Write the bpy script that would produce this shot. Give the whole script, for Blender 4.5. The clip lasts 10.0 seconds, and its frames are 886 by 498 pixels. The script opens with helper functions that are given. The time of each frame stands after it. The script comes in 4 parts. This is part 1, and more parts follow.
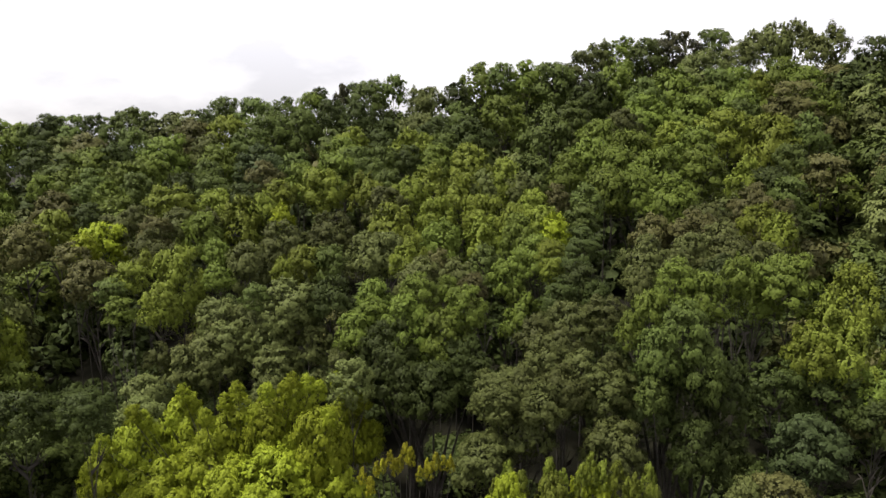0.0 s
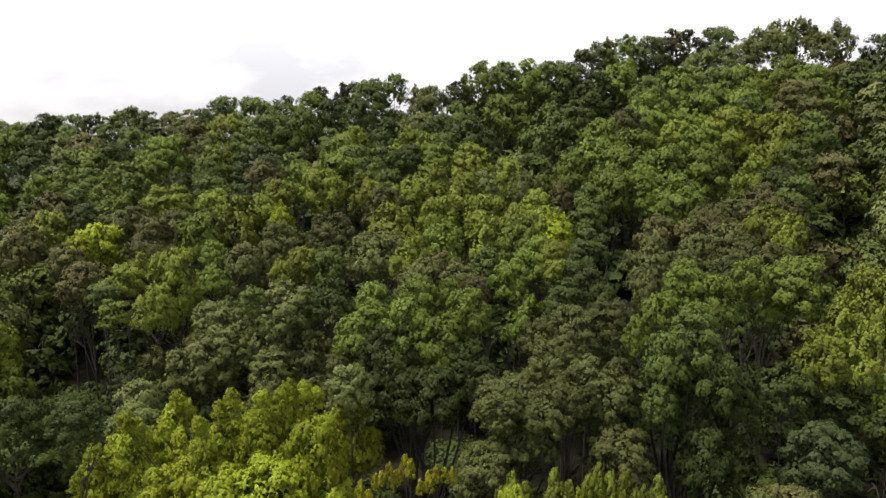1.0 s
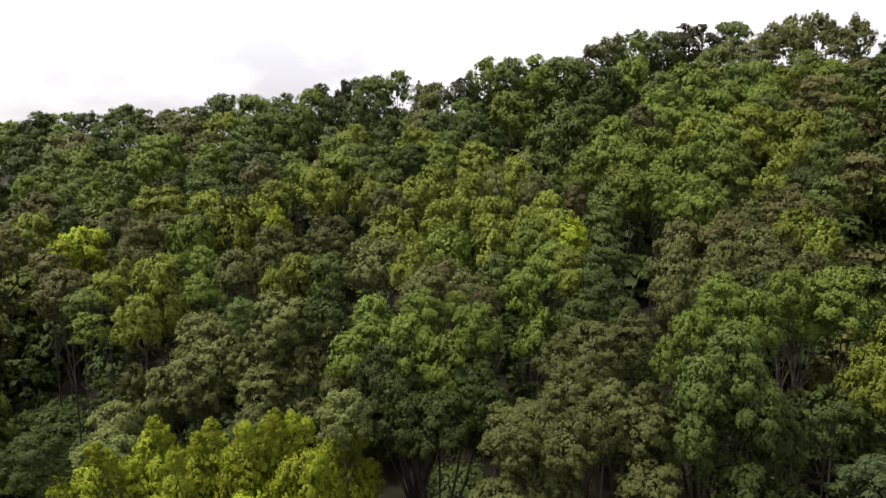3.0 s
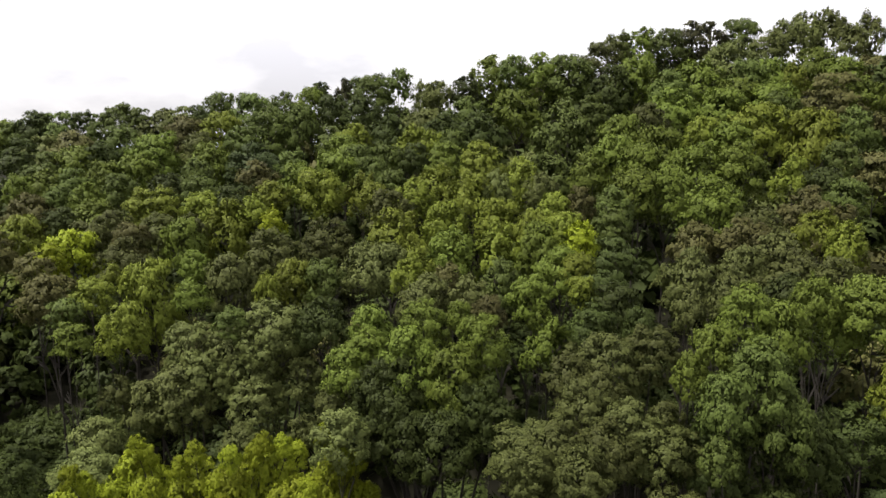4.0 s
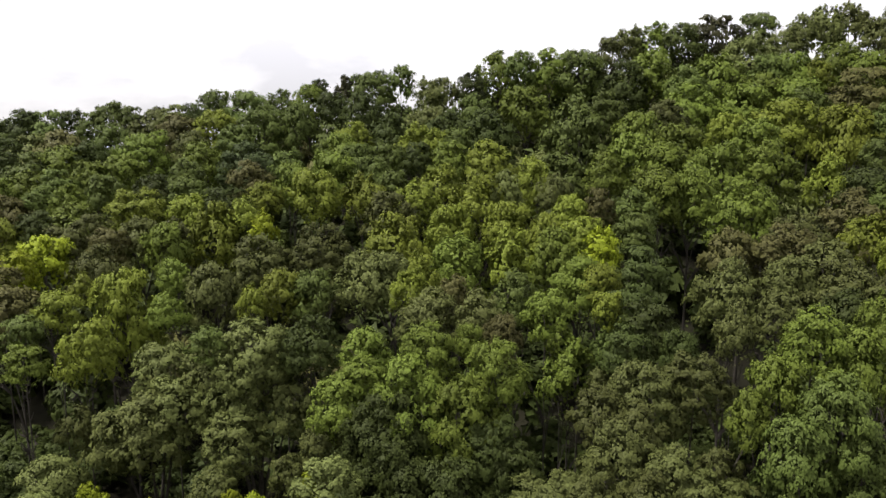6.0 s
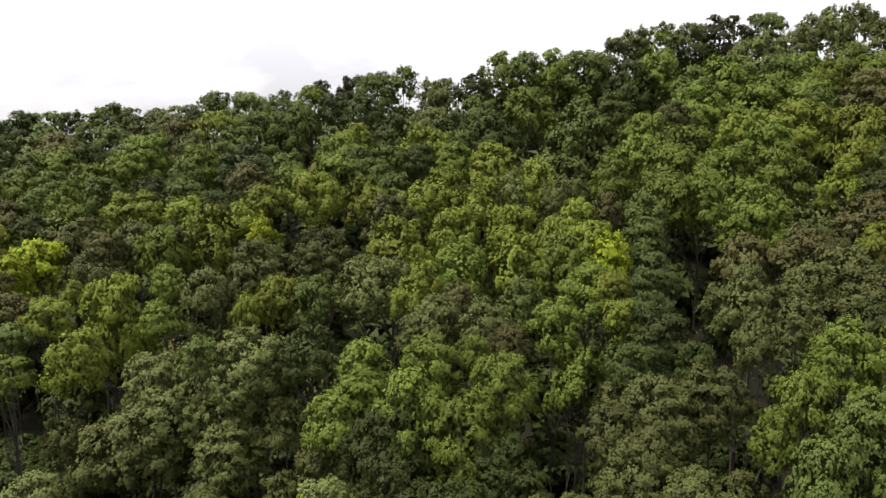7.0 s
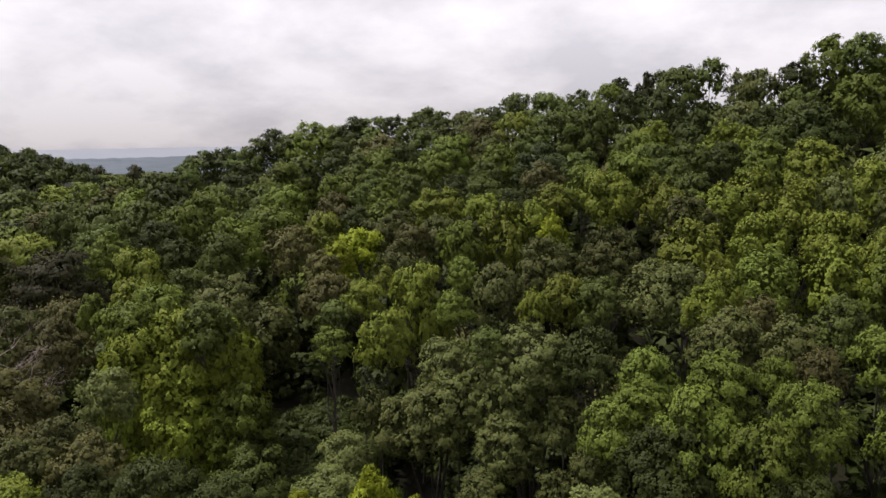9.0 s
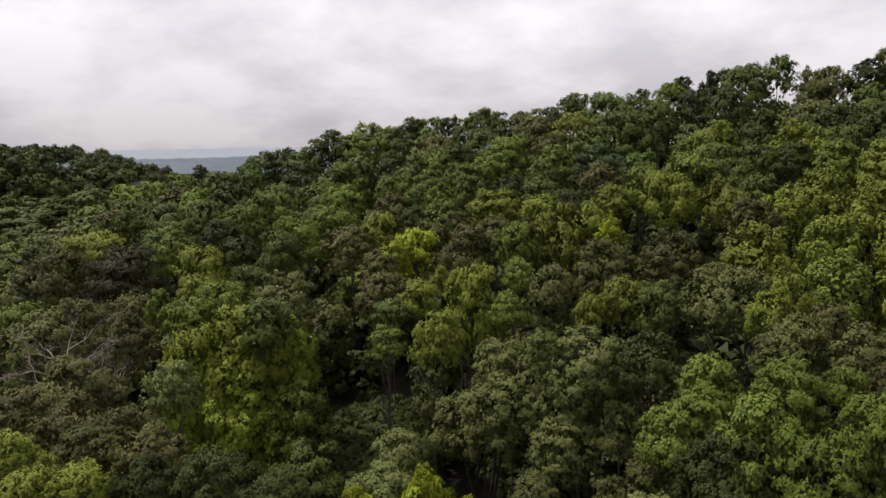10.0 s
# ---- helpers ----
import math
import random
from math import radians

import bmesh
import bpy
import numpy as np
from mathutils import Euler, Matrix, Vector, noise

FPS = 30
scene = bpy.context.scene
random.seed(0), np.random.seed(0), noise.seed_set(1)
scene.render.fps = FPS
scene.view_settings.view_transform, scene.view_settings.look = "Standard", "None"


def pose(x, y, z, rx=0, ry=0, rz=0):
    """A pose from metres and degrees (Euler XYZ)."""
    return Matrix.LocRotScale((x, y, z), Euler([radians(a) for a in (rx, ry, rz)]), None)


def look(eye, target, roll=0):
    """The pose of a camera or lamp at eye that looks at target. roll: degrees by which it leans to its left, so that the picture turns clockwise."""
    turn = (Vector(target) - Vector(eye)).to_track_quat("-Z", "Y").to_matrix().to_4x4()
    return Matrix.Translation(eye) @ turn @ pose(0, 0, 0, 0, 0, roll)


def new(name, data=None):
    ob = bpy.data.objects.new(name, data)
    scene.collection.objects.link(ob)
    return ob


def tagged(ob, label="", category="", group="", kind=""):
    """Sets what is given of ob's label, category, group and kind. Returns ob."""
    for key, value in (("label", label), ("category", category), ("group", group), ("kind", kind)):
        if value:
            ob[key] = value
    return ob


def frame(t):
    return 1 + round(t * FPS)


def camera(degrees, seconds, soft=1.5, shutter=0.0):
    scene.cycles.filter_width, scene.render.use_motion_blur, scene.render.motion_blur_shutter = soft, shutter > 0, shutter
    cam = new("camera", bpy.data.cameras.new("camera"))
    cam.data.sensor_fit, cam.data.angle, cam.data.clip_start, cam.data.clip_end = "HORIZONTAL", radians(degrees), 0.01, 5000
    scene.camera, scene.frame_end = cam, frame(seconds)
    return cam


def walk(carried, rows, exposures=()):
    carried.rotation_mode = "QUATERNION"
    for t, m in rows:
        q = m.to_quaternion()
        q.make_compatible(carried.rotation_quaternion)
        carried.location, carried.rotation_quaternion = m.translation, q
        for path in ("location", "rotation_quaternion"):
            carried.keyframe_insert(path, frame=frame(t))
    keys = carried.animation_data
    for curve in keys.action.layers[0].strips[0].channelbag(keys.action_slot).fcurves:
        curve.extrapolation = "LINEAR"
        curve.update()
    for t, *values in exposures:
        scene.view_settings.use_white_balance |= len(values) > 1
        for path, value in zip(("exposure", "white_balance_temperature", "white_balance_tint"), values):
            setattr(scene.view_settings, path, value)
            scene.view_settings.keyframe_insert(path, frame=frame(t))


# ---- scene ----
# The camera: a slow flight towards a wooded hillside, then a turn to the left where it hangs.
cam = camera(65.9, 10.0, soft=1.5)
PATH = [
    (0, (0.00, 0.00, 34.00), (-0.187, 19.757, 30.898), -0.32),
    (0.5, (0.03, 0.50, 33.98), (-0.183, 20.253, 30.878), -0.35),
    (1, (0.01, 1.19, 33.98), (-0.225, 20.945, 30.867), -0.37),
    (1.5, (-0.03, 2.08, 33.96), (-0.292, 21.834, 30.840), -0.39),
    (2, (-0.06, 3.08, 33.96), (-0.361, 22.832, 30.834), -0.39),
    (2.5, (-0.11, 4.20, 33.95), (-0.432, 23.947, 30.816), -0.39),
    (4, (-0.28, 7.98, 33.94), (-0.677, 27.730, 30.788), -0.38),
    (4.5, (-0.34, 9.27, 33.92), (-0.755, 29.011, 30.764), -0.39),
    (5, (-0.37, 10.61, 33.84), (-0.805, 30.352, 30.688), -0.39),
    (5.5, (-0.47, 11.99, 33.74), (-0.913, 31.732, 30.590), -0.40),
    (6.8, (-0.62, 14.86, 33.61), (-1.182, 34.620, 30.554), -0.39),
    (7, (-0.63, 15.01, 33.61), (-1.201, 34.764, 30.554), -0.39),
    (7.1, (-0.65, 15.06, 33.61), (-1.342, 34.811, 30.558), -0.43),
    (7.2, (-0.68, 15.11, 33.61), (-1.892, 34.836, 30.562), -0.46),
    (7.3, (-0.71, 15.16, 33.61), (-2.583, 34.835, 30.566), -0.49),
    (7.4, (-0.73, 15.21, 33.61), (-3.275, 34.811, 30.570), -0.52),
    (7.5, (-0.76, 15.26, 33.61), (-3.937, 34.769, 30.574), -0.55),
    (8, (-0.58, 15.40, 33.60), (-6.012, 34.407, 30.565), -0.87),
    (8.5, (-0.57, 15.42, 33.63), (-7.612, 33.888, 30.612), -0.86),
    (9, (-0.58, 15.41, 33.65), (-9.215, 33.206, 30.658), -0.94),
    (9.5, (-0.61, 15.40, 33.64), (-10.413, 32.581, 30.687), -0.95),
    (10, (-0.63, 15.39, 33.64), (-10.681, 32.429, 30.691), -0.95),
]
walk(cam, [(t, look(eye, target, roll)) for t, eye, target, roll in PATH],
     [(0.0, 2.05, 6500, 10), (7.0, 2.05, 6500, 10), (8.0, 1.84, 6500, 13), (9.0, 1.57, 6500, 15), (9.5, 1.53, 6500, 15), (10.0, 1.5, 6500, 13)])


# ---- sky and light ----
def cloudy_sky():
    world = bpy.data.worlds.new("overcast_sky")
    scene.world = world
    world.use_nodes = True
    nt = world.node_tree
    nt.nodes.clear()
    n, li = nt.nodes.new, nt.links.new
    out, bg = n("ShaderNodeOutputWorld"), n("ShaderNodeBackground")
    sky = n("ShaderNodeTexSky")
    sky.sky_type, sky.sun_disc = "NISHITA", False
    sky.sun_elevation, sky.sun_rotation = radians(70), radians(-107)
    co = n("ShaderNodeTexCoord")
    sep = n("ShaderNodeSeparateXYZ")
    li(co.outputs["Generated"], sep.inputs[0])
    up = n("ShaderNodeMath")
    up.operation, up.use_clamp = "MAXIMUM", False
    li(sep.outputs["Z"], up.inputs[0])
    up.inputs[1].default_value = 0.0
    lift = n("ShaderNodeMath")
    lift.operation = "ADD"
    li(up.outputs[0], lift.inputs[0])
    lift.inputs[1].default_value = 0.4
    # the cloud sheet is flat, so it crowds together towards the horizon
    flat = n("ShaderNodeVectorMath")
    flat.operation = "DIVIDE"
    li(co.outputs["Generated"], flat.inputs[0])
    li(lift.outputs[0], flat.inputs[1])
    noise_a = n("ShaderNodeTexNoise")
    noise_a.inputs["Scale"].default_value, noise_a.inputs["Detail"].default_value = 2.4, 6
    noise_a.inputs["Roughness"].default_value, noise_a.inputs["Distortion"].default_value = 0.55, 0.1
    li(flat.outputs[0], noise_a.inputs["Vector"])
    ramp = n("ShaderNodeValToRGB")
    ramp.color_ramp.elements[0].position, ramp.color_ramp.elements[0].color = 0.36, (0.72, 0.70, 0.735, 1)
    ramp.color_ramp.elements[1].position, ramp.color_ramp.elements[1].color = 0.60, (1.0, 0.968, 0.985, 1)
    li(noise_a.outputs["Fac"], ramp.inputs[0])
    # an overcast sky is brighter overhead than at the horizon
    grade = n("ShaderNodeValToRGB")
    steps = grade.color_ramp.elements
    for place, level in ((0.0, SKY_LOW), (1.0, SKY_HIGH)):
        steps[int(place)].position, steps[int(place)].color = place, (level, level, level, 1)
    middle = steps.new(0.16)
    middle.color = (SKY_MID, SKY_MID, SKY_MID, 1)
    li(up.outputs[0], grade.inputs["Fac"])
    scale = n("ShaderNodeVectorMath")
    scale.operation = "SCALE"
    li(ramp.outputs[0], scale.inputs[0])
    li(grade.outputs["Color"], scale.inputs["Scale"])
    dim = n("ShaderNodeVectorMath")
    dim.operation = "SCALE"
    li(sky.outputs[0], dim.inputs[0])
    dim.inputs["Scale"].default_value = 0.003
    both = n("ShaderNodeVectorMath")
    li(scale.outputs[0], both.inputs[0])
    li(dim.outputs[0], both.inputs[1])
    li(both.outputs[0], bg.inputs["Color"])
    bg.inputs["Strength"].default_value = 1.0
    li(bg.outputs[0], out.inputs[0])


SKY_LOW, SKY_MID, SKY_HIGH = 0.205, 0.34, 0.42
cloudy_sky()
sun = new("sun", bpy.data.lights.new("sun", "SUN"))
sun.data.energy, sun.data.angle, sun.data.color = 1.95, radians(8), (1.0, 0.96, 0.9)
sun.matrix_world = look((-48, -4, 100), (0, 0, 0))


# ---- materials ----
def leaf_material(name, colour, vary=0.2, hue=0.006, pale=0.1):
    """Foliage: each leaf and each tree differs a little; leaves let some light through."""
    m = bpy.data.materials.new(name)
    m.use_nodes = True
    nt = m.node_tree
    nt.nodes.clear()
    n, li = nt.nodes.new, nt.links.new
    out = n("ShaderNodeOutputMaterial")
    geo, ob = n("ShaderNodeNewGeometry"), n("ShaderNodeObjectInfo")
    hsv = n("ShaderNodeHueSaturation")
    hsv.inputs["Color"].default_value = (*colour, 1)

    def spread(source, low, high):
        r = n("ShaderNodeMapRange")
        r.inputs["To Min"].default_value, r.inputs["To Max"].default_value = low, high
        li(source, r.inputs["Value"])
        return r.outputs[0]

    def times(a, b):
        k = n("ShaderNodeMath")
        k.operation = "MULTIPLY"
        li(a, k.inputs[0])
        li(b, k.inputs[1])
        return k.outputs[0]

    co = n("ShaderNodeTexCoord")
    blot = n("ShaderNodeTexNoise")
    blot.inputs["Scale"].default_value, blot.inputs["Detail"].default_value = 0.5, 2
    li(co.outputs["Object"], blot.inputs["Vector"])
    li(spread(ob.outputs["Random"], 0.5 - hue, 0.5 + hue), hsv.inputs["Hue"])
    per_leaf = spread(geo.outputs["Random Per Island"], 1 - vary, 1 + vary)
    li(times(per_leaf, times(spread(ob.outputs["Random"], 0.74, 1.2), spread(blot.outputs["Fac"], 0.7, 1.3))), hsv.inputs["Value"])
    hsv.inputs["Saturation"].default_value = 1.0
    bsdf = n("ShaderNodeBsdfPrincipled")
    bsdf.inputs["Roughness"].default_value = 0.6
    bsdf.inputs["Specular IOR Level"].default_value = 0.07
    li(hsv.outputs[0], bsdf.inputs["Base Color"])
    tr = n("ShaderNodeBsdfTranslucent")
    li(hsv.outputs[0], tr.inputs["Color"])
    mix = n("ShaderNodeMixShader")
    mix.inputs[0].default_value = pale
    li(bsdf.outputs[0], mix.inputs[1])
    li(tr.outputs[0], mix.inputs[2])
    li(mix.outputs[0], out.inputs[0])
    return m


def rough_material(name, colour_a, colour_b, scale, bump=0.3, roughness=0.9):
    m = bpy.data.materials.new(name)
    m.use_nodes = True
    nt = m.node_tree
    n, li = nt.nodes.new, nt.links.new
    bsdf = nt.nodes["Principled BSDF"]
    co = n("ShaderNodeTexCoord")
    a, b = n("ShaderNodeTexNoise"), n("ShaderNodeTexNoise")
    a.inputs["Scale"].default_value, a.inputs["Detail"].default_value = scale, 8
    b.inputs["Scale"].default_value, b.inputs["Detail"].default_value = scale / 9, 3
    mixer = n("ShaderNodeMath")
    mixer.operation = "MULTIPLY_ADD"
    for t in (a, b):
        li(co.outputs["Object"], t.inputs["Vector"])
    li(a.outputs["Fac"], mixer.inputs[0])
    mixer.inputs[1].default_value = 0.6
    half = n("ShaderNodeMath")
    half.operation = "MULTIPLY"
    half.inputs[1].default_value = 0.4
    li(b.outputs["Fac"], half.inputs[0])
    li(half.outputs[0], mixer.inputs[2])
    ramp = n("ShaderNodeValToRGB")
    ramp.color_ramp.elements[0].position, ramp.color_ramp.elements[0].color = 0.3, (*colour_a, 1)
    ramp.color_ramp.elements[1].position, ramp.color_ramp.elements[1].color = 0.7, (*colour_b, 1)
    li(mixer.outputs[0], ramp.inputs[0])
    li(ramp.outputs[0], bsdf.inputs["Base Color"])
    bsdf.inputs["Roughness"].default_value, bsdf.inputs["Specular IOR Level"].default_value = roughness, 0.08
    bu = n("ShaderNodeBump")
    bu.inputs["Strength"].default_value, bu.inputs["Distance"].default_value = bump, 0.1
    li(a.outputs["Fac"], bu.inputs["Height"])
    li(bu.outputs[0], bsdf.inputs["Normal"])
    return m


LEAF = {
    "green": leaf_material("mid_green_leaves", (0.063, 0.083, 0.0190)),
    # also given to filler whose leaf colour stands in for shade
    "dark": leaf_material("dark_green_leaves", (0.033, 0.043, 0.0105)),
    "bright": leaf_material("fresh_green_leaves", (0.082, 0.107, 0.0175)),
    "yellow": leaf_material("yellow_green_leaves", (0.148, 0.176, 0.012), hue=0.006),
    "gold": leaf_material("golden_leaves", (0.195, 0.188, 0.014), hue=0.006),
    "lime": leaf_material("lime_leaves", (0.107, 0.128, 0.0180)),
    "spring": leaf_material("spring_green_leaves", (0.130, 0.162, 0.0190)),
    "grey": leaf_material("grey_green_leaves", (0.056, 0.063, 0.0180)),
    "olive": leaf_material("olive_leaves", (0.085, 0.098, 0.0290)),
    "brown": leaf_material("brownish_leaves", (0.066, 0.064, 0.0210)),
    "blue": leaf_material("blue_green_leaves", (0.041, 0.055, 0.0190)),
    "pine": leaf_material("dark_needles", (0.030, 0.030, 0.012)),
}
BARK = rough_material("grey_bark", (0.022, 0.019, 0.015), (0.065, 0.058, 0.05), 6.0, 0.6)
PALE_BARK = rough_material("bleached_dead_wood", (0.15, 0.12, 0.108), (0.29, 0.24, 0.225), 6.0, 0.4)
# far darker than litter is: shade under the canopy is put into the colour
SHADED_SOIL = rough_material("shade_darkened_litter", (0.005, 0.005, 0.003), (0.015, 0.014, 0.008), 0.6, 0.6, 1.0)


# ---- the lie of the land ----
def bump_at(x, y, cx, cy, r, h):
    return h * math.exp(-((x - cx) ** 2 + (y - cy) ** 2) / (r * r))


HILL = 34.0


def canopy(x, y):
    """The mean height of the tree tops."""
    u = min(max(x, -150.0), 110.0) / 100
    crest = 1.42 + 0.05 * u
    v = y / 100
    over = max(0.0, v - crest)
    v = min(max(v, -0.1), crest)
    z = 19.2 + 2.4 * u + 2.5 * v + 8.0 * u * v + 0.9 * u * u + 12.8 * v * v
    z -= 6 * max(0.0, u - 0.4) * max(v, 0) ** 2
    z -= 40 * over - 12 * over * over if over < 1.6 else 33.3
    left = max(0.0, (-x - 120) / 100)
    z -= min(left * left * 40, 18)
    # the 30 m rise behind the viewer is unseen, added to block low sky light
    z = max(z, 5.0) + 30 / (1 + math.exp((y + 95) / 14))
    return z + bump_at(x, y, -250, 158, 64, HILL)


def ground_z(x, y):
    d = math.hypot(x, y)
    z = canopy(x, y) - 16.5
    if d > 420:
        k = min(1.0, (d - 420) / 500)
        z = z * (1 - k) + k * (-16 + 9 * noise.noise((x / 900, y / 900, 0)))
    return z + 0.5 * noise.noise((x / 9, y / 9, 3))


def make_ground():
    """One sheet, fine near the camera and coarse towards the horizon."""
    rings = [0] + [6 * 1.075 ** k for k in range(94)]
    n = 128
    verts, faces = [(0, 0, ground_z(0, 0))], []
    for r in rings[1:]:
        for k in range(n):
            a = 2 * math.pi * k / n
            x, y = r * math.cos(a), r * math.sin(a)
            verts.append((x, y, ground_z(x, y)))
    for k in range(n):
        faces.append((0, 1 + k, 1 + (k + 1) % n))
    for i in range(len(rings) - 2):
        for k in range(n):
            a, b = 1 + i * n + k, 1 + i * n + (k + 1) % n
            faces.append((a, a + n, b + n, b))
    me = bpy.data.meshes.new("ground")
    me.from_pydata(verts, [], faces)
    me.materials.append(SHADED_SOIL)
    me.polygons.foreach_set("use_smooth", [True] * len(me.polygons))
    return tagged(new("ground", me), "forest floor of leaf litter on a hillside, darkened in colour for canopy shade", "ground", kind="structure")


make_ground()


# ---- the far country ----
# the blue and pale tones are distance haze put into the colours
HAZED_WOOD = rough_material("hazed_wooded_plain", (0.052, 0.064, 0.078), (0.088, 0.104, 0.122), 0.012, 0.0)
HAZED_HILLS = rough_material("hazed_far_hills", (0.165, 0.180, 0.208), (0.180, 0.195, 0.222), 0.004, 0.0)


def far_ridge(name, radius, low, high, rough, seed, material, label):
    """A long low ridge round the place, with a wooded, uneven crest and a body that slopes towards the viewer."""
    n = 720
    verts, faces = [], []
    for k in range(n):
        a = 2 * math.pi * k / n
        c, s = math.cos(a), math.sin(a)
        top = low + (high - low) * (0.5 + 0.5 * noise.noise((c * 4, s * 4, seed))) + rough * noise.noise((c * 90, s * 90, seed))
        for r, z in ((radius - 700, -25), (radius, top), (radius + 60, top - 8), (radius + 300, -30)):
            verts.append((r * c, r * s, z))
    for k in range(n):
        for i in range(3):
            p, q = 4 * k + i, 4 * ((k + 1) % n) + i
            faces.append((p, q, q + 1, p + 1))
    me = bpy.data.meshes.new(name)
    me.from_pydata(verts, [], faces)
    me.materials.append(material)
    return tagged(new(name, me), label, "hills", kind="structure")


far_ridge("backdrop_plain", 2300, 8, 20, 4, 2.0, HAZED_WOOD, "wooded plain on the horizon, haze put into its colour")
far_ridge("backdrop_hills", 4200, 12, 62, 3, 7.0, HAZED_HILLS, "hills beyond the plain, blue haze put into their colour")


# ---- trees ----
def unit(v):
    return v / np.maximum(np.linalg.norm(v, axis=1, keepdims=True), 1e-9)


def leaf_arrays(rng, centres, normals, size):
    """A small leaf blade at each centre."""
    n = len(centres)
    nrm = unit(normals)
    side = unit(np.cross(nrm, unit(rng.normal(size=(n, 3)))))
    along = np.cross(side, nrm)
    s = size * rng.uniform(0.6, 1.4, (n, 1))
    w = s * rng.uniform(0.38, 0.58, (n, 1))
    skew = side * w * rng.uniform(-0.5, 0.5, (n, 1))
    tip = centres + along * s * 0.62 + skew
    tail = centres - along * s * 0.42
    # the corners run anticlockwise about the leaf's normal
    verts = np.stack([tail + side * w, tip, tail - side * w], 1)
    turned = np.einsum("ij,ij->i", np.cross(verts[:, 1] - verts[:, 0], verts[:, 2] - verts[:, 0]), nrm) < 0
    verts[turned] = verts[turned][:, ::-1]
    return verts.reshape(-1, 3), np.arange(3 * n).reshape(n, 3)


def mesh_from(name, verts, faces, material, smooth=False, normals=None):
    me = bpy.data.meshes.new(name)
    me.vertices.add(len(verts))
    me.vertices.foreach_set("co", np.asarray(verts, np.float32).ravel())
    me.loops.add(faces.size)
    me.loops.foreach_set("vertex_index", faces.astype(np.int32).ravel())
    me.polygons.add(len(faces))
    me.polygons.foreach_set("loop_start", np.arange(0, faces.size, faces.shape[1], dtype=np.int32))
    me.update(calc_edges=True)
    if smooth or normals is not None:
        me.polygons.foreach_set("use_smooth", [True] * len(faces))
    if normals is not None:
        me.normals_split_custom_set_from_vertices(normals)
    me.materials.append(material)
    return me


def sphere_points(rng, count, low=-0.85):
    """Points spread evenly over a ball, from its top down to the height low."""
    k = np.arange(count) + 0.5
    z = 1 - (1 - low) * k / count
    a = k * 2.39996 + rng.normal(0, 0.3, count) + rng.uniform(0, 6.28)
    r = np.sqrt(np.maximum(1 - z * z, 0))
    return np.stack([r * np.cos(a), r * np.sin(a), z], 1)


# how each habit carries its foliage: lobe size, lobe stretch, upright pull, narrowing to the top, stretch of the tufts
CARRIED = {
    "round": (1.0, (1.12, 1.12, 0.68), 0.35, 0.15, (1.1, 1.1, 0.8)), "shoots": (0.9, (0.88, 0.88, 1.05), 0.5, 0.42, (0.85, 0.85, 1.2)),
    "oak": (0.95, (1.15, 1.15, 0.68), 0.35, 0.0, (1.1, 1.1, 0.75)), "tiers": (1.0, (1.4, 1.4, 0.4), 0.3, 0.2, (1.3, 1.3, 0.5)),
    "cone": (0.75, (1.0, 1.0, 0.9), 0.3, 0.75, (0.95, 0.95, 1.0)),
}


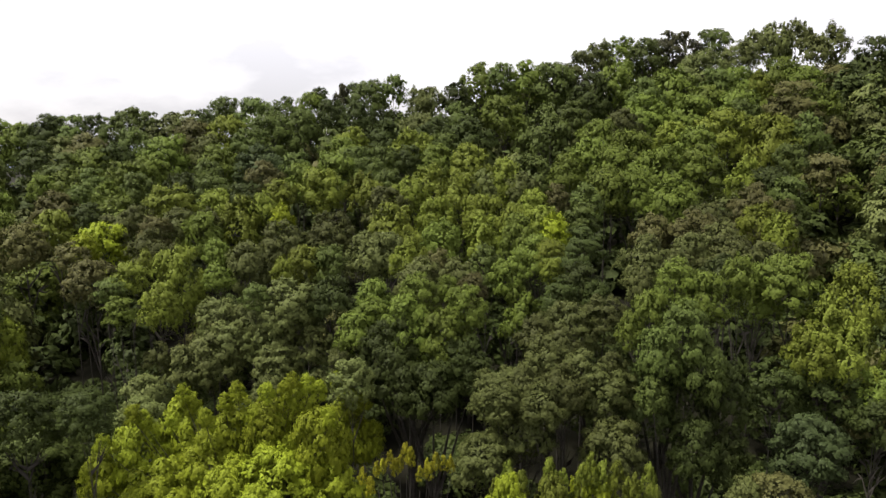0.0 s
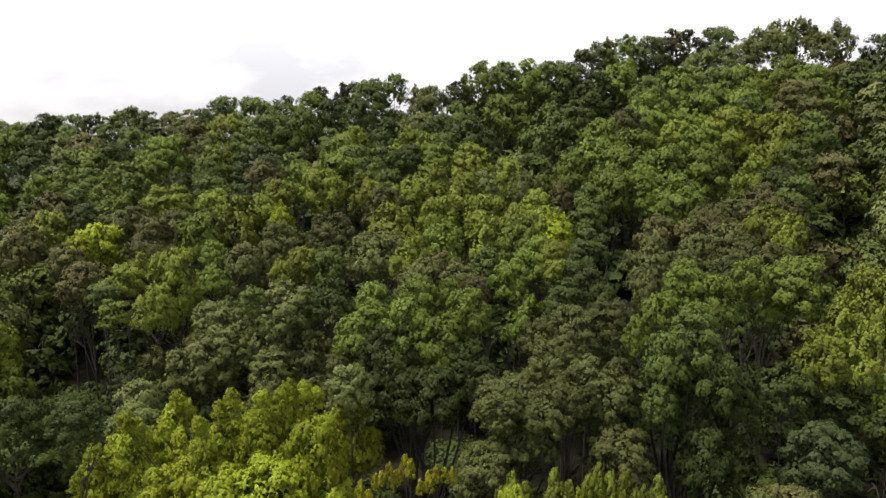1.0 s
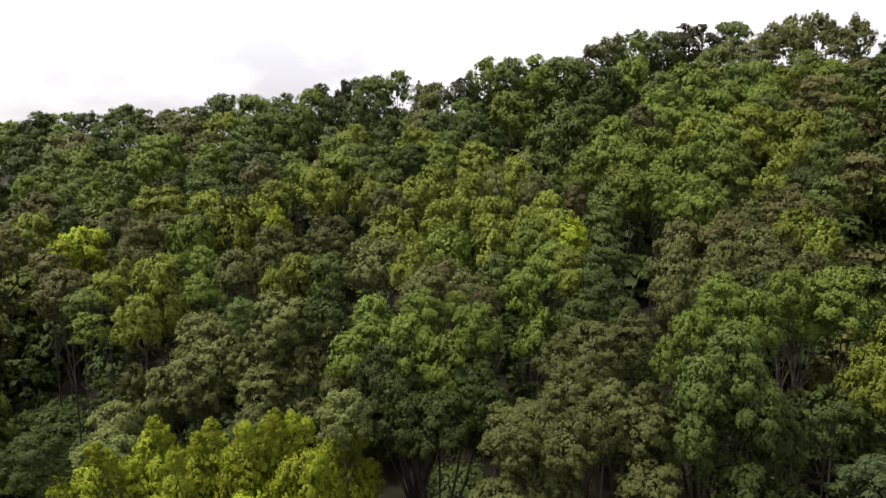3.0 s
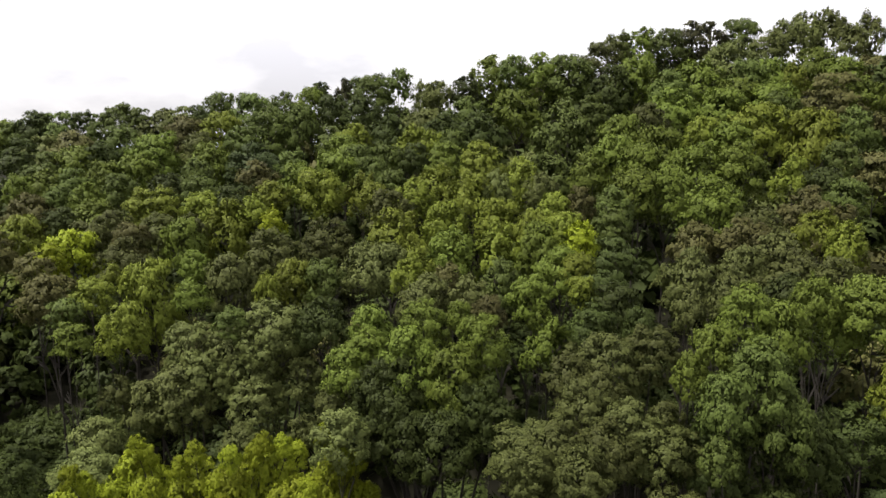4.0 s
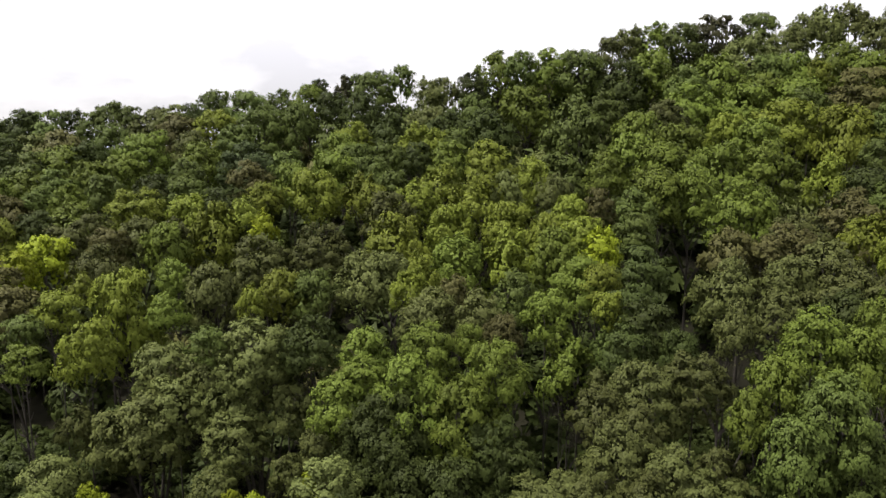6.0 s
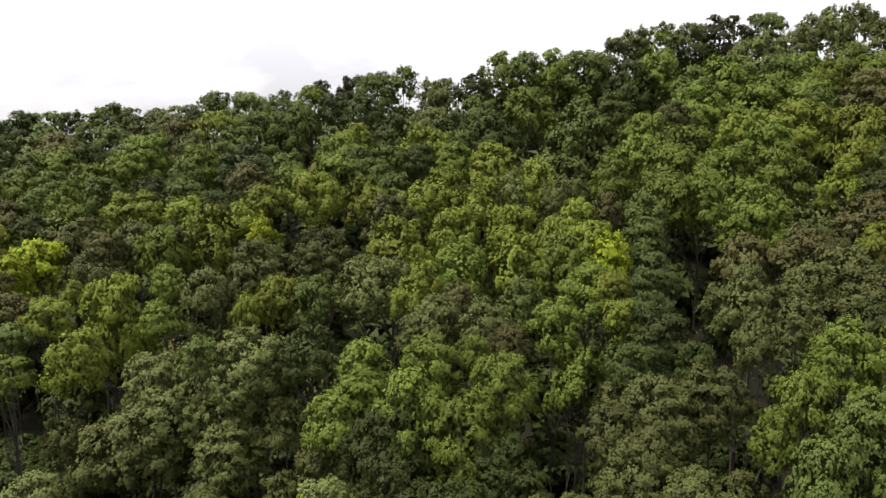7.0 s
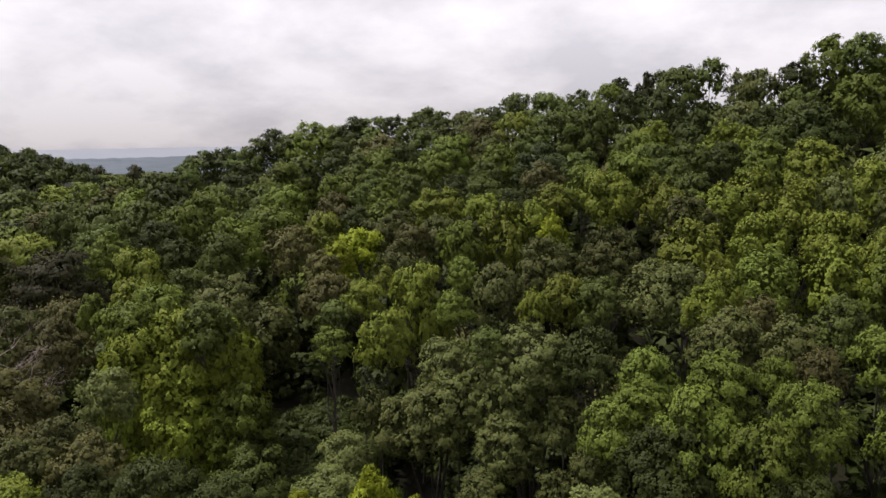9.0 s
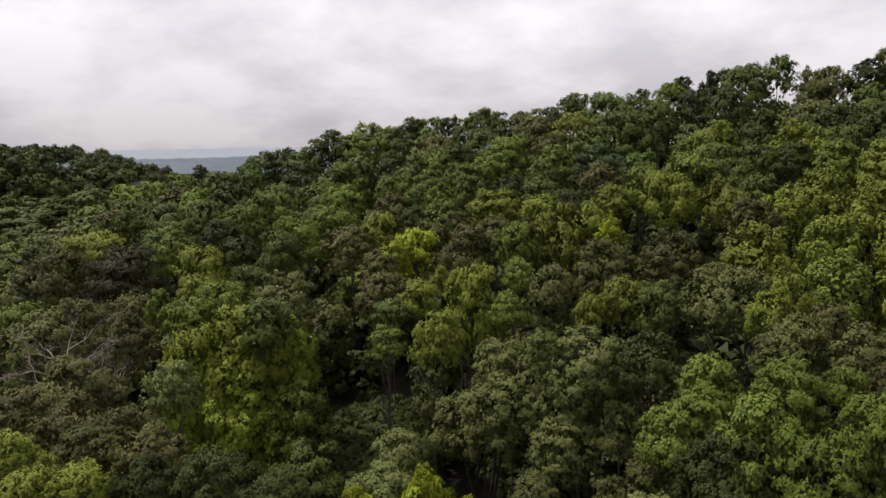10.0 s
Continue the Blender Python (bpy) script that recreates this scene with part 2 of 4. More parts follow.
def crown_arrays(seed, habit, lobes, tufts, leaves, leaf):
    """A leafy crown 2 wide and 2 high about the origin: boughs on a dome, tufts on each bough, leaves on each tuft. Corners, faces and normals."""
    rng = np.random.default_rng(seed)
    big, stretch, rise, narrow, plump = CARRIED[habit]
    stretch, plump = np.array(stretch), np.array(plump)
    d = unit(sphere_points(rng, lobes, -0.45) + rng.normal(0, 0.16, (lobes, 3)))
    reach = 1.32 / math.sqrt(lobes) * big * rng.uniform(0.75, 1.25, lobes)
    c = d * (1 - reach[:, None] * 0.8) * rng.uniform(0.84, 1.06, (lobes, 1))
    c[:, :2] *= 1 - narrow * np.clip(c[:, 2:], -0.3, 1)
    p, s, w, lobe = [], [], [], []
    for k in range(lobes):
        q = sphere_points(rng, tufts, -0.3) + rng.normal(0, 0.2, (tufts, 3))
        q = unit(q + 0.5 * d[k] + [0, 0, rise * 0.6])
        p.append(c[k] + q * reach[k] * stretch * rng.uniform(0.62, 1.08, (tufts, 1)))
        s.append(reach[k] * 1.25 / math.sqrt(tufts) * rng.uniform(0.7, 1.35, tufts))
        w.append(q)
        lobe += [k] * tufts
    p, s, w, lobe = np.concatenate(p), np.concatenate(s), np.concatenate(w), np.array(lobe)
    share = s**2 * (1.15 + 0.5 * w[:, 2]) * (1.1 + 0.5 * np.clip(p[:, 2], -1, 1))
    share = (share / share.sum() * leaves).astype(int) + 2
    pick = np.repeat(np.arange(len(p)), share)
    n = len(pick)
    e = unit(unit(rng.normal(size=(n, 3))) + 0.6 * w[pick] + [0, 0, 0.3])
    # a tuft narrows to its tip
    slim = 1 - 0.25 * np.clip(e[:, 2:], -0.3, 1)
    at = p[pick] + e * plump * np.concatenate([slim, slim, 1 + 0 * slim], 1) * s[pick][:, None] * (rng.uniform(0.4, 1.0, (n, 1)) + 0.2 * rng.normal(size=(n, 1)))
    out = unit(0.45 * e + 0.65 * w[pick] + 0.35 * d[lobe[pick]] + 0.3 * unit(at + [0, 0, 0.15]))
    lie = unit(out + 0.4 * e + [0, 0, 0.5] + 0.5 * rng.normal(size=(n, 3)))
    # shaded leaves that close each bough from inside
    m = max(leaves // 5, 24)
    k = rng.integers(0, lobes, m)
    f = unit(unit(rng.normal(size=(m, 3))) + 0.3 * d[k])
    core = c[k] + f * reach[k][:, None] * stretch * rng.uniform(0.35, 0.8, (m, 1))
    half = m // 2
    f[:half] = unit(f[:half] + [0, 0, 0.3])
    core[:half] = f[:half] * rng.uniform(0.55, 0.78, (half, 1))
    core[:half, :2] *= 1 - narrow * np.clip(core[:half, 2:], -0.3, 1)
    size = np.concatenate([np.full((n, 1), leaf), np.full((m, 1), max(0.07, leaf * 1.6))])
    verts, faces = leaf_arrays(rng, np.concatenate([at, core]), np.concatenate([lie, f + 0.3 * rng.normal(size=(m, 3))]), size)
    normals = np.repeat(unit(np.concatenate([out + 0.35 * lie, f])), 3, axis=0)
    # fit the crown to its box
    low, high = np.percentile(verts, 0.1, axis=0), np.percentile(verts, 99.9, axis=0)
    return (verts - (low + high) / 2) * 2 / (high - low), faces, normals


def tube(path, radii, sides=7):
    """A tapered limb along points."""
    path = np.asarray(path, float)
    verts, faces = [], []
    for i, (p, r) in enumerate(zip(path, radii)):
        t = path[min(i + 1, len(path) - 1)] - path[max(i - 1, 0)]
        t = t / np.linalg.norm(t)
        u = np.cross(t, (0.3, 1, 0.1))
        u /= np.linalg.norm(u)
        v = np.cross(t, u)
        for k in range(sides):
            a = 2 * math.pi * k / sides
            verts.append(p + r * (math.cos(a) * u + math.sin(a) * v))
    for i in range(len(path) - 1):
        for k in range(sides):
            a, b = i * sides + k, i * sides + (k + 1) % sides
            faces += [(a, b, b + sides), (a, b + sides, a + sides)]
    return np.array(verts), np.array(faces)


def joined(pieces):
    verts, faces, at = [], [], 0
    for v, f in pieces:
        verts.append(v)
        faces.append(f + at)
        at += len(v)
    return np.concatenate(verts), np.concatenate(faces)


def trunk_arrays(seed, habit, limbs, sides=7):
    """A trunk from 0 to 1 up, its limbs rising into a crown between 0.35 and 1, 1 wide all round."""
    rng = np.random.default_rng(seed + 500)
    ts = np.linspace(0, 0.93, 7)
    lean = rng.normal(0, 0.05, 2)
    spine = np.stack([lean[0] * np.sin(ts * 3), lean[1] * np.sin(ts * 2.5), ts], 1)
    flare = np.array([0.06, 0.042, 0.036, 0.03, 0.022, 0.014, 0.005])
    pieces = [tube(spine, flare, sides)]
    for k in range(limbs):
        h = rng.uniform(0.36, 0.8)
        a = k * 2.4 + rng.normal(0, 0.3)
        root = np.array([np.interp(h, ts, spine[:, n]) for n in range(3)])
        reach = rng.uniform(0.45, 0.8) * (1.1 - h if habit == "cone" else 1)
        rise = rng.uniform(0.1, 0.3) if habit != "cone" else 0.03
        out = np.array([math.cos(a), math.sin(a), 0])
        mid = root + out * reach * 0.5 + (0, 0, rise * 0.65) + rng.normal(0, 0.02, 3)
        end = root + out * reach + (0, 0, rise)
        end[2], mid[2] = min(end[2], 0.86), min(mid[2], 0.8)
        r = 0.02 * (1.1 - h)
        pieces.append(tube([root, (root + mid) / 2, mid, end], [r * 1.3, r, r * 0.7, r * 0.2], 5))
        for q in range(2):
            side = end + rng.normal(0, 0.1, 3) * (1, 1, 0.3)
            pieces.append(tube([mid, (mid + side) / 2 + rng.normal(0, 0.015, 3), side], [r * 0.6, r * 0.4, r * 0.12], 4))
    return joined(pieces)


# lobes, tufts on each, leaves, leaf length, limbs
DETAIL = {
    "front": (34, 11, 15000, 0.036, 12), "near": (28, 9, 8000, 0.049, 9), "mid": (24, 7, 4200, 0.066, 6),
    "far": (20, 5, 2100, 0.092, 4), "low": (13, 4, 700, 0.16, 2), "tiny": (8, 3, 260, 0.30, 2),
}
CROWNS, TRUNKS, KINDS = {}, {}, ("round", "shoots", "tiers", "cone", "oak")
for level, (lobes, tufts, leaves, leaf, limbs) in DETAIL.items():
    for h, habit in enumerate(KINDS):
        for v in range(4):
            seed = 100 * h + 10 * v + len(level)
            CROWNS[level, habit, v] = crown_arrays(seed, habit, lobes, tufts, leaves, leaf)
            TRUNKS[level, habit, v] = trunk_arrays(seed, habit, limbs)
CROWN_MESH = {k: mesh_from("crown", a[0], a[1], LEAF["green"], normals=a[2]) for k, a in CROWNS.items()}
TRUNK_MESH = {k: mesh_from("trunk", *a, BARK, True) for k, a in TRUNKS.items()}
LOOKS = {
    "green": "mid-green", "dark": "dark green", "bright": "fresh green", "yellow": "bright yellow-green", "gold": "golden yellow",
    "lime": "light lime-green", "spring": "bright spring-green", "grey": "dull grey-green", "olive": "pale olive-green", "brown": "brownish green", "blue": "bluish green",
    "pine": "dark needled",
}
SHAPES = {"round": "a domed crown", "oak": "a broad rounded crown", "shoots": "upright leafy shoots", "tiers": "layered branches", "cone": "a pointed crown"}
rng_turn = random.Random(4)
STANDING = []


def detail_for(x, y, width):
    """Large and near crowns are built finer."""
    seen = width / max(math.hypot(x, y - 9, 12), 15)
    return "front" if seen > 0.125 else "near" if seen > 0.085 else "mid" if seen > 0.052 else "far" if seen > 0.03 else "low"


def leafy(name, parent, mesh, tint, place, turn, size):
    ob = new(name, mesh)
    ob.parent = parent
    ob.matrix_local = Matrix.LocRotScale(place, Euler((0, 0, turn)), size)
    ob.material_slots[0].link = "OBJECT"
    ob.material_slots[0].material = LEAF[tint]
    return ob


def tree(x, y, top, width, tint, habit="round", depth=0.0, level=""):
    """A tree whose crown tops out at the height top; depth is how far the crown hangs down."""
    base = ground_z(x, y) - 0.2
    high = top - base
    depth = min(max(depth, width * 0.95), width * 1.5, high * 0.82)
    level = level or detail_for(x, y, width)
    v = rng_turn.randrange(4)
    root = new("tree")
    root.matrix_world = pose(x, y, base, 0, 0, rng_turn.uniform(0, 360))
    leafy("crown", root, CROWN_MESH[level, habit, v], tint, (0, 0, high - depth * 0.5), 0, (width / 2, width / 2, depth / 2))
    trunk = new("trunk", TRUNK_MESH[level, habit, v])
    trunk.parent = root
    trunk.matrix_local = Matrix.LocRotScale(None, None, (width / 2 * 0.85, width / 2 * 0.85, high * 0.95))
    tagged(root, f"{LOOKS[tint]} woodland tree with {SHAPES[habit]}, on the hillside", "tree", group="trees of the wooded hillside")
    STANDING.append((x, y, width))
    return root


def many_stemmed_tree(stems, tint, habit, shape):
    """One tree that forks low into several leaders, each with a crown of its own."""
    x, y = sum(s[0] for s in stems) / len(stems), sum(s[1] for s in stems) / len(stems)
    base = ground_z(x, y) - 0.2
    root = new("tree")
    root.matrix_world = pose(x, y, base)
    for n, (a, b, top, width, depth) in enumerate(stems):
        slim = width < 1.6
        high, v = top - base, n % 4
        depth = width * (2.0 if habit == "shoots" else 1.25) if slim else min(max(depth, width), width * 1.35)
        mesh = CROWN_MESH["mid", habit, v] if slim and habit == "round" else CROWN_MESH["far", "cone", v] if slim else CROWN_MESH[detail_for(a, b, width), habit, v]
        leafy("shoot" if slim else "crown", root, mesh, tint, (a - x, b - y, high - depth / 2), 1.7 * n, (width / 2, width / 2, depth / 2))
        out = np.array([a - x, b - y, 0.0])
        leader = [out * 0, out * 0.06 + (0, 0, high * 0.4), out * 0.5 + (0, 0, high * 0.62), out + (0, 0, high * 0.93)]
        stem = new("stem", mesh_from("stem", *tube(leader, [0.05, 0.045, 0.035, 0.015] if slim else [0.16, 0.12, 0.07, 0.02], 7), BARK, True))
        stem.parent = root
        STANDING.append((a, b, width))
    tagged(root, f"{LOOKS[tint]} woodland tree with several leaders and {shape}", "tree", group="trees of the wooded hillside")


def dead_tree(x, y, top, width):
    """A bare, bleached tree whose limbs fork and droop outwards."""
    rng = np.random.default_rng(77)
    base = ground_z(x, y) - 0.2
    root = new("dead_tree")
    root.matrix_world = pose(x, y, base)
    high = top - base
    spine = np.array([(0, 0, 0), (0.1, 0.1, high * 0.35), (-0.15, 0.2, high * 0.62), (0.1, 0.1, high * 0.85)])
    trunk = new("trunk", mesh_from("trunk", *tube(spine, [0.22, 0.17, 0.10, 0.05], 9), PALE_BARK, True))
    trunk.parent = root

    def fork(start, way, length, radius, depth, pieces):
        mid = start + way * length * 0.5 + rng.normal(0, 0.06, 3) * length
        end = start + way * length + (0, 0, -0.05 * length) + rng.normal(0, 0.05, 3) * length
        pieces.append(tube([start, (start + mid) / 2 + rng.normal(0, 0.02, 3) * length, mid, end], [radius, radius * 0.85, radius * 0.7, radius * 0.4], 6 if depth > 1 else 4))
        if depth:
            for at, r in ((mid, 0.55), (end, 0.5), (end, 0.4)):
                turn = way + rng.normal(0, 0.38, 3)
                fork(at, turn / np.linalg.norm(turn), length * rng.uniform(0.5, 0.72), radius * r, depth - 1, pieces)

    for k in range(20):
        a = k * 2.4 + rng.uniform(-0.3, 0.3)
        start = np.array([0, 0.1, high * (0.55 + 0.28 * k / 19)])
        way = np.array([math.cos(a), math.sin(a), 0.2 + 0.6 * k / 19])
        pieces = []
        fork(start, way / np.linalg.norm(way), width * rng.uniform(0.2, 0.3), 0.05, 4, pieces)
        limb = new("limb", mesh_from("limb", *joined(pieces), PALE_BARK, True))
        limb.parent = root
    tagged(root, "bare bleached dead tree with forked drooping branches among leafy crowns", "dead tree")


# front rows, the slope and the skyline: x, y, height of the top, width, colour, habit, depth of the crown
tree(2.6, 28.7, 19.3, 2.3, "yellow", "shoots", 3.2)
tree(4.8, 30.7, 18.3, 2.3, "lime", "shoots", 3.4)
tree(7.0, 31.8, 18.1, 3.5, "yellow", "shoots", 4.2)
tree(9.3, 31.2, 17.6, 3.4, "lime", "shoots", 4.1)
tree(-83.6, 137.7, 37.8, 10.2, "green", "oak", 7.2)
tree(-79.8, 137.8, 38.9, 7.7, "dark", "oak", 6.0)
tree(-75.6, 138.0, 39.8, 11.5, "green", "oak", 6.6)
tree(-70.9, 138.3, 40.1, 5.1, "dark", "round", 4.8)
tree(-67.1, 137.0, 39.4, 7.6, "green", "oak", 5.4)
tree(-63.4, 138.8, 41.3, 8.9, "green", "oak", 7.2)
tree(-59.0, 136.5, 40.3, 7.5, "green", "oak", 5.9)
tree(-54.1, 134.3, 40.1, 9.9, "grey", "oak", 5.2)
tree(-48.7, 132.8, 40.3, 7.3, "olive", "oak", 5.2)
tree(-46.3, 132.6, 40.5, 4.9, "dark", "round", 4.6)
tree(-45.0, 139.8, 43.2, 7.7, "green", "round", 6.6)
tree(-38.2, 136.8, 42.9, 9.4, "green", "round", 7.1)
tree(-31.5, 134.5, 42.9, 7.4, "green", "round", 6.9)
tree(-27.1, 135.4, 43.8, 7.4, "bright", "round", 6.4)
tree(-25.8, 137.6, 44.8, 5.0, "dark", "round", 4.7)
tree(-21.1, 138.4, 45.6, 5.0, "pine", "cone", 6.5)
tree(-16.3, 138.5, 46.4, 11.3, "green", "round", 9.5)
tree(-11.2, 139.5, 47.3, 6.3, "green", "round", 7.2)
tree(-5.6, 129.0, 44.4, 4.7, "olive", "round", 6.6)
tree(-3.1, 127.1, 44.0, 5.2, "olive", "round", 5.4)
tree(1.1, 128.6, 45.0, 6.9, "dark", "round", 5.5)
tree(6.4, 139.5, 49.7, 10.7, "bright", "round", 9.5)
tree(10.5, 136.2, 49.1, 7.3, "green", "round", 8.1)
tree(15.2, 136.2, 49.7, 9.8, "bright", "round", 8.6)
tree(19.6, 132.1, 48.8, 9.5, "green", "round", 8.9)
tree(25.8, 136.8, 51.4, 7.3, "grey", "round", 6.9)
tree(30.4, 142.1, 54.1, 6.4, "grey", "round", 7.2)
tree(35.0, 141.9, 54.7, 10.1, "bright", "round", 9.0)
tree(39.1, 138.2, 53.8, 8.6, "green", "round", 7.5)
tree(44.9, 140.8, 55.2, 11.3, "pine", "tiers", 7.7)
tree(53.5, 143.3, 56.4, 8.9, "green", "round", 7.8)
tree(54.5, 133.6, 52.6, 7.1, "olive", "round", 5.6)
tree(61.3, 142.2, 56.1, 6.3, "olive", "shoots", 7.1)
tree(66.3, 145.0, 58.1, 7.7, "olive", "shoots", 9.7)
tree(71.1, 145.3, 58.6, 7.7, "olive", "shoots", 9.7)
tree(71.1, 136.9, 54.3, 6.0, "olive", "round", 6.8)
tree(79.0, 145.7, 58.3, 7.1, "olive", "shoots", 9.7)
tree(79.5, 132.3, 52.9, 11.5, "dark", "oak", 9.7)
tree(-74.7, 124.5, 34.7, 8.0, "dark", "oak", 6.0)
tree(-70.8, 125.2, 35.4, 9.2, "olive", "oak", 6.5)
tree(-65.8, 125.8, 36.1, 10.4, "brown", "oak", 7.6)
tree(-57.7, 125.6, 37.0, 9.2, "green", "round", 8.1)
tree(-56.0, 115.2, 34.2, 6.3, "dark", "oak", 6.0)
tree(-59.2, 114.6, 33.6, 8.9, "bright", "round", 5.9)
tree(-63.4, 112.1, 32.6, 9.2, "green", "oak", 5.3)
tree(-70.0, 116.2, 33.0, 6.4, "dark", "oak", 5.5)
tree(-47.8, 117.6, 35.7, 10.2, "bright", "round", 8.6)
tree(-47.0, 126.5, 38.5, 9.3, "brown", "oak", 6.5)
tree(-39.7, 113.8, 35.5, 6.2, "olive", "oak", 4.9)
tree(-40.9, 126.6, 39.2, 8.7, "lime", "round", 6.5)
tree(-35.4, 107.0, 34.0, 7.7, "bright", "round", 5.9)
tree(-33.5, 114.4, 36.4, 6.2, "green", "oak", 4.9)
tree(-28.2, 103.5, 33.9, 8.9, "blue", "oak", 5.7)
tree(-32.2, 125.1, 39.8, 10.8, "green", "round", 8.0)
tree(-26.0, 123.6, 40.0, 6.7, "green", "round", 7.9)
tree(-25.1, 94.0, 31.7, 6.1, "brown", "oak", 4.0)
tree(-34.7, 98.1, 31.8, 5.6, "green", "oak", 5.4)
tree(-46.3, 105.0, 32.4, 7.6, "bright", "round", 6.3)
tree(-49.6, 102.7, 31.5, 7.5, "bright", "round", 5.3)
tree(-52.1, 100.2, 30.6, 6.4, "green", "oak", 5.1)
tree(-56.9, 101.4, 30.5, 7.4, "bright", "round", 5.2)
tree(-59.3, 99.8, 30.0, 4.9, "bright", "round", 5.1)
tree(-51.1, 88.3, 28.1, 6.4, "brown", "oak", 4.5)
tree(-48.5, 91.2, 29.0, 5.2, "green", "oak", 4.6)
tree(-45.9, 91.6, 29.2, 5.6, "bright", "round", 5.4)
tree(-43.1, 94.2, 30.1, 5.7, "green", "oak", 4.8)
tree(-35.7, 91.7, 30.2, 5.9, "dark", "oak", 4.3)
tree(-31.0, 89.3, 30.1, 5.7, "green", "oak", 5.3)
tree(-25.0, 83.9, 29.3, 7.4, "dark", "oak", 3.9)
tree(-35.3, 86.3, 29.0, 7.6, "lime", "oak", 5.4)
tree(-40.6, 82.9, 27.8, 7.3, "bright", "round", 4.2)
tree(-42.7, 80.5, 27.2, 4.5, "dark", "oak", 3.4)
tree(-45.6, 78.6, 26.6, 5.7, "lime", "round", 4.9)
tree(-35.8, 77.5, 27.1, 4.3, "grey", "oak", 3.2)
tree(-36.8, 74.0, 26.4, 5.3, "grey", "oak", 3.4)
tree(-31.4, 71.8, 26.5, 4.0, "brown", "oak", 3.3)
tree(-29.9, 74.8, 27.1, 5.3, "grey", "oak", 3.7)
tree(-26.4, 74.1, 27.2, 3.5, "grey", "oak", 3.1)
tree(-27.9, 81.8, 28.7, 4.9, "lime", "round", 3.7)
tree(-26.4, 72.5, 26.9, 4.3, "bright", "round", 5.1)
tree(-24.3, 78.3, 28.2, 6.8, "lime", "shoots", 8.1)
tree(-21.5, 79.2, 28.6, 4.4, "lime", "shoots", 4.9)
tree(-18.3, 74.4, 27.9, 3.0, "yellow", "shoots", 3.4)
tree(-20.7, 83.7, 29.7, 4.0, "lime", "round", 3.8)
tree(-19.5, 90.8, 31.5, 5.1, "bright", "round", 5.7)
tree(-21.9, 98.5, 33.1, 4.8, "green", "round", 4.6)
tree(-36.8, 71.6, 25.9, 6.2, "yellow", "round", 5.3)
tree(-36.8, 67.3, 25.2, 3.4, "yellow", "round", 3.6)
tree(-29.4, 67.0, 25.7, 5.8, "grey", "oak", 3.6)
tree(-16.5, 66.3, 26.6, 6.4, "grey", "oak", 5.1)
tree(-18.2, 60.9, 25.4, 4.7, "grey", "oak", 5.6)
tree(-11.8, 68.1, 27.2, 5.5, "grey", "oak", 5.5)
tree(-21.4, 62.3, 25.4, 3.1, "bright", "round", 3.3)
tree(-27.5, 60.5, 24.7, 2.1, "lime", "shoots", 2.7)
tree(-24.4, 60.4, 25.0, 5.6, "lime", "round", 8.3)
tree(-22.2, 50.9, 23.7, 3.6, "lime", "round", 4.2)
tree(-27.1, 56.5, 24.2, 3.2, "lime", "round", 2.9)
tree(-26.8, 52.4, 23.6, 2.6, "green", "tiers", 2.5)
tree(-23.9, 48.0, 23.2, 2.7, "bright", "tiers", 2.2)
tree(-36.4, 64.6, 24.8, 3.5, "brown", "oak", 2.9)
tree(-31.1, 58.2, 24.2, 4.9, "brown", "oak", 3.3)
tree(-18.9, 55.0, 24.4, 2.7, "bright", "round", 2.8)
tree(-12.4, 57.9, 25.4, 3.7, "lime", "round", 3.9)
tree(-13.8, 55.3, 24.9, 2.1, "lime", "round", 2.8)
tree(-11.9, 49.2, 24.1, 4.5, "olive", "oak", 3.0)
tree(-14.3, 48.9, 23.9, 2.5, "green", "oak", 2.3)
tree(-10.2, 57.3, 25.5, 3.3, "green", "round", 3.6)
tree(-7.1, 60.0, 26.2, 4.8, "olive", "shoots", 4.3)
tree(-8.7, 49.6, 24.3, 4.0, "dark", "oak", 2.7)
tree(-21.2, 127.5, 41.9, 6.9, "dark", "round", 6.5)
tree(-16.1, 125.3, 41.7, 7.9, "dark", "round", 6.4)
tree(-10.1, 111.1, 37.9, 8.0, "dark", "round", 5.6)
tree(-15.5, 108.4, 36.5, 6.3, "lime", "round", 5.5)
tree(-15.6, 102.4, 34.8, 8.2, "bright", "round", 5.2)
tree(-6.2, 103.4, 36.1, 6.5, "lime", "shoots", 5.6)
tree(-3.4, 100.0, 35.4, 4.9, "lime", "shoots", 4.6)
tree(-4.7, 111.4, 38.7, 7.0, "olive", "round", 5.2)
tree(-0.9, 99.6, 35.6, 4.4, "green", "round", 4.6)
tree(-12.6, 96.2, 33.5, 5.4, "green", "round", 4.8)
tree(-15.6, 94.2, 32.7, 7.2, "bright", "round", 5.9)
tree(-9.1, 96.7, 33.9, 4.6, "green", "round", 4.9)
tree(-10.3, 90.0, 32.2, 4.7, "green", "round", 4.5)
tree(-5.6, 94.4, 33.7, 4.9, "dark", "round", 4.7)
tree(-1.7, 93.6, 33.8, 6.3, "bright", "round", 5.8)
tree(3.1, 92.0, 33.9, 6.9, "lime", "round", 6.1)
tree(6.9, 83.7, 32.2, 5.6, "lime", "round", 6.9)
tree(-2.2, 84.0, 31.4, 5.3, "lime", "shoots", 4.5)
tree(-10.7, 84.3, 30.7, 5.0, "lime", "shoots", 5.2)
tree(-16.1, 86.9, 30.9, 6.6, "lime", "round", 6.2)
tree(-7.7, 84.7, 31.1, 4.0, "green", "round", 3.9)
tree(-4.5, 79.9, 30.2, 5.3, "lime", "shoots", 4.6)
tree(-8.7, 79.0, 29.7, 4.0, "lime", "round", 3.9)
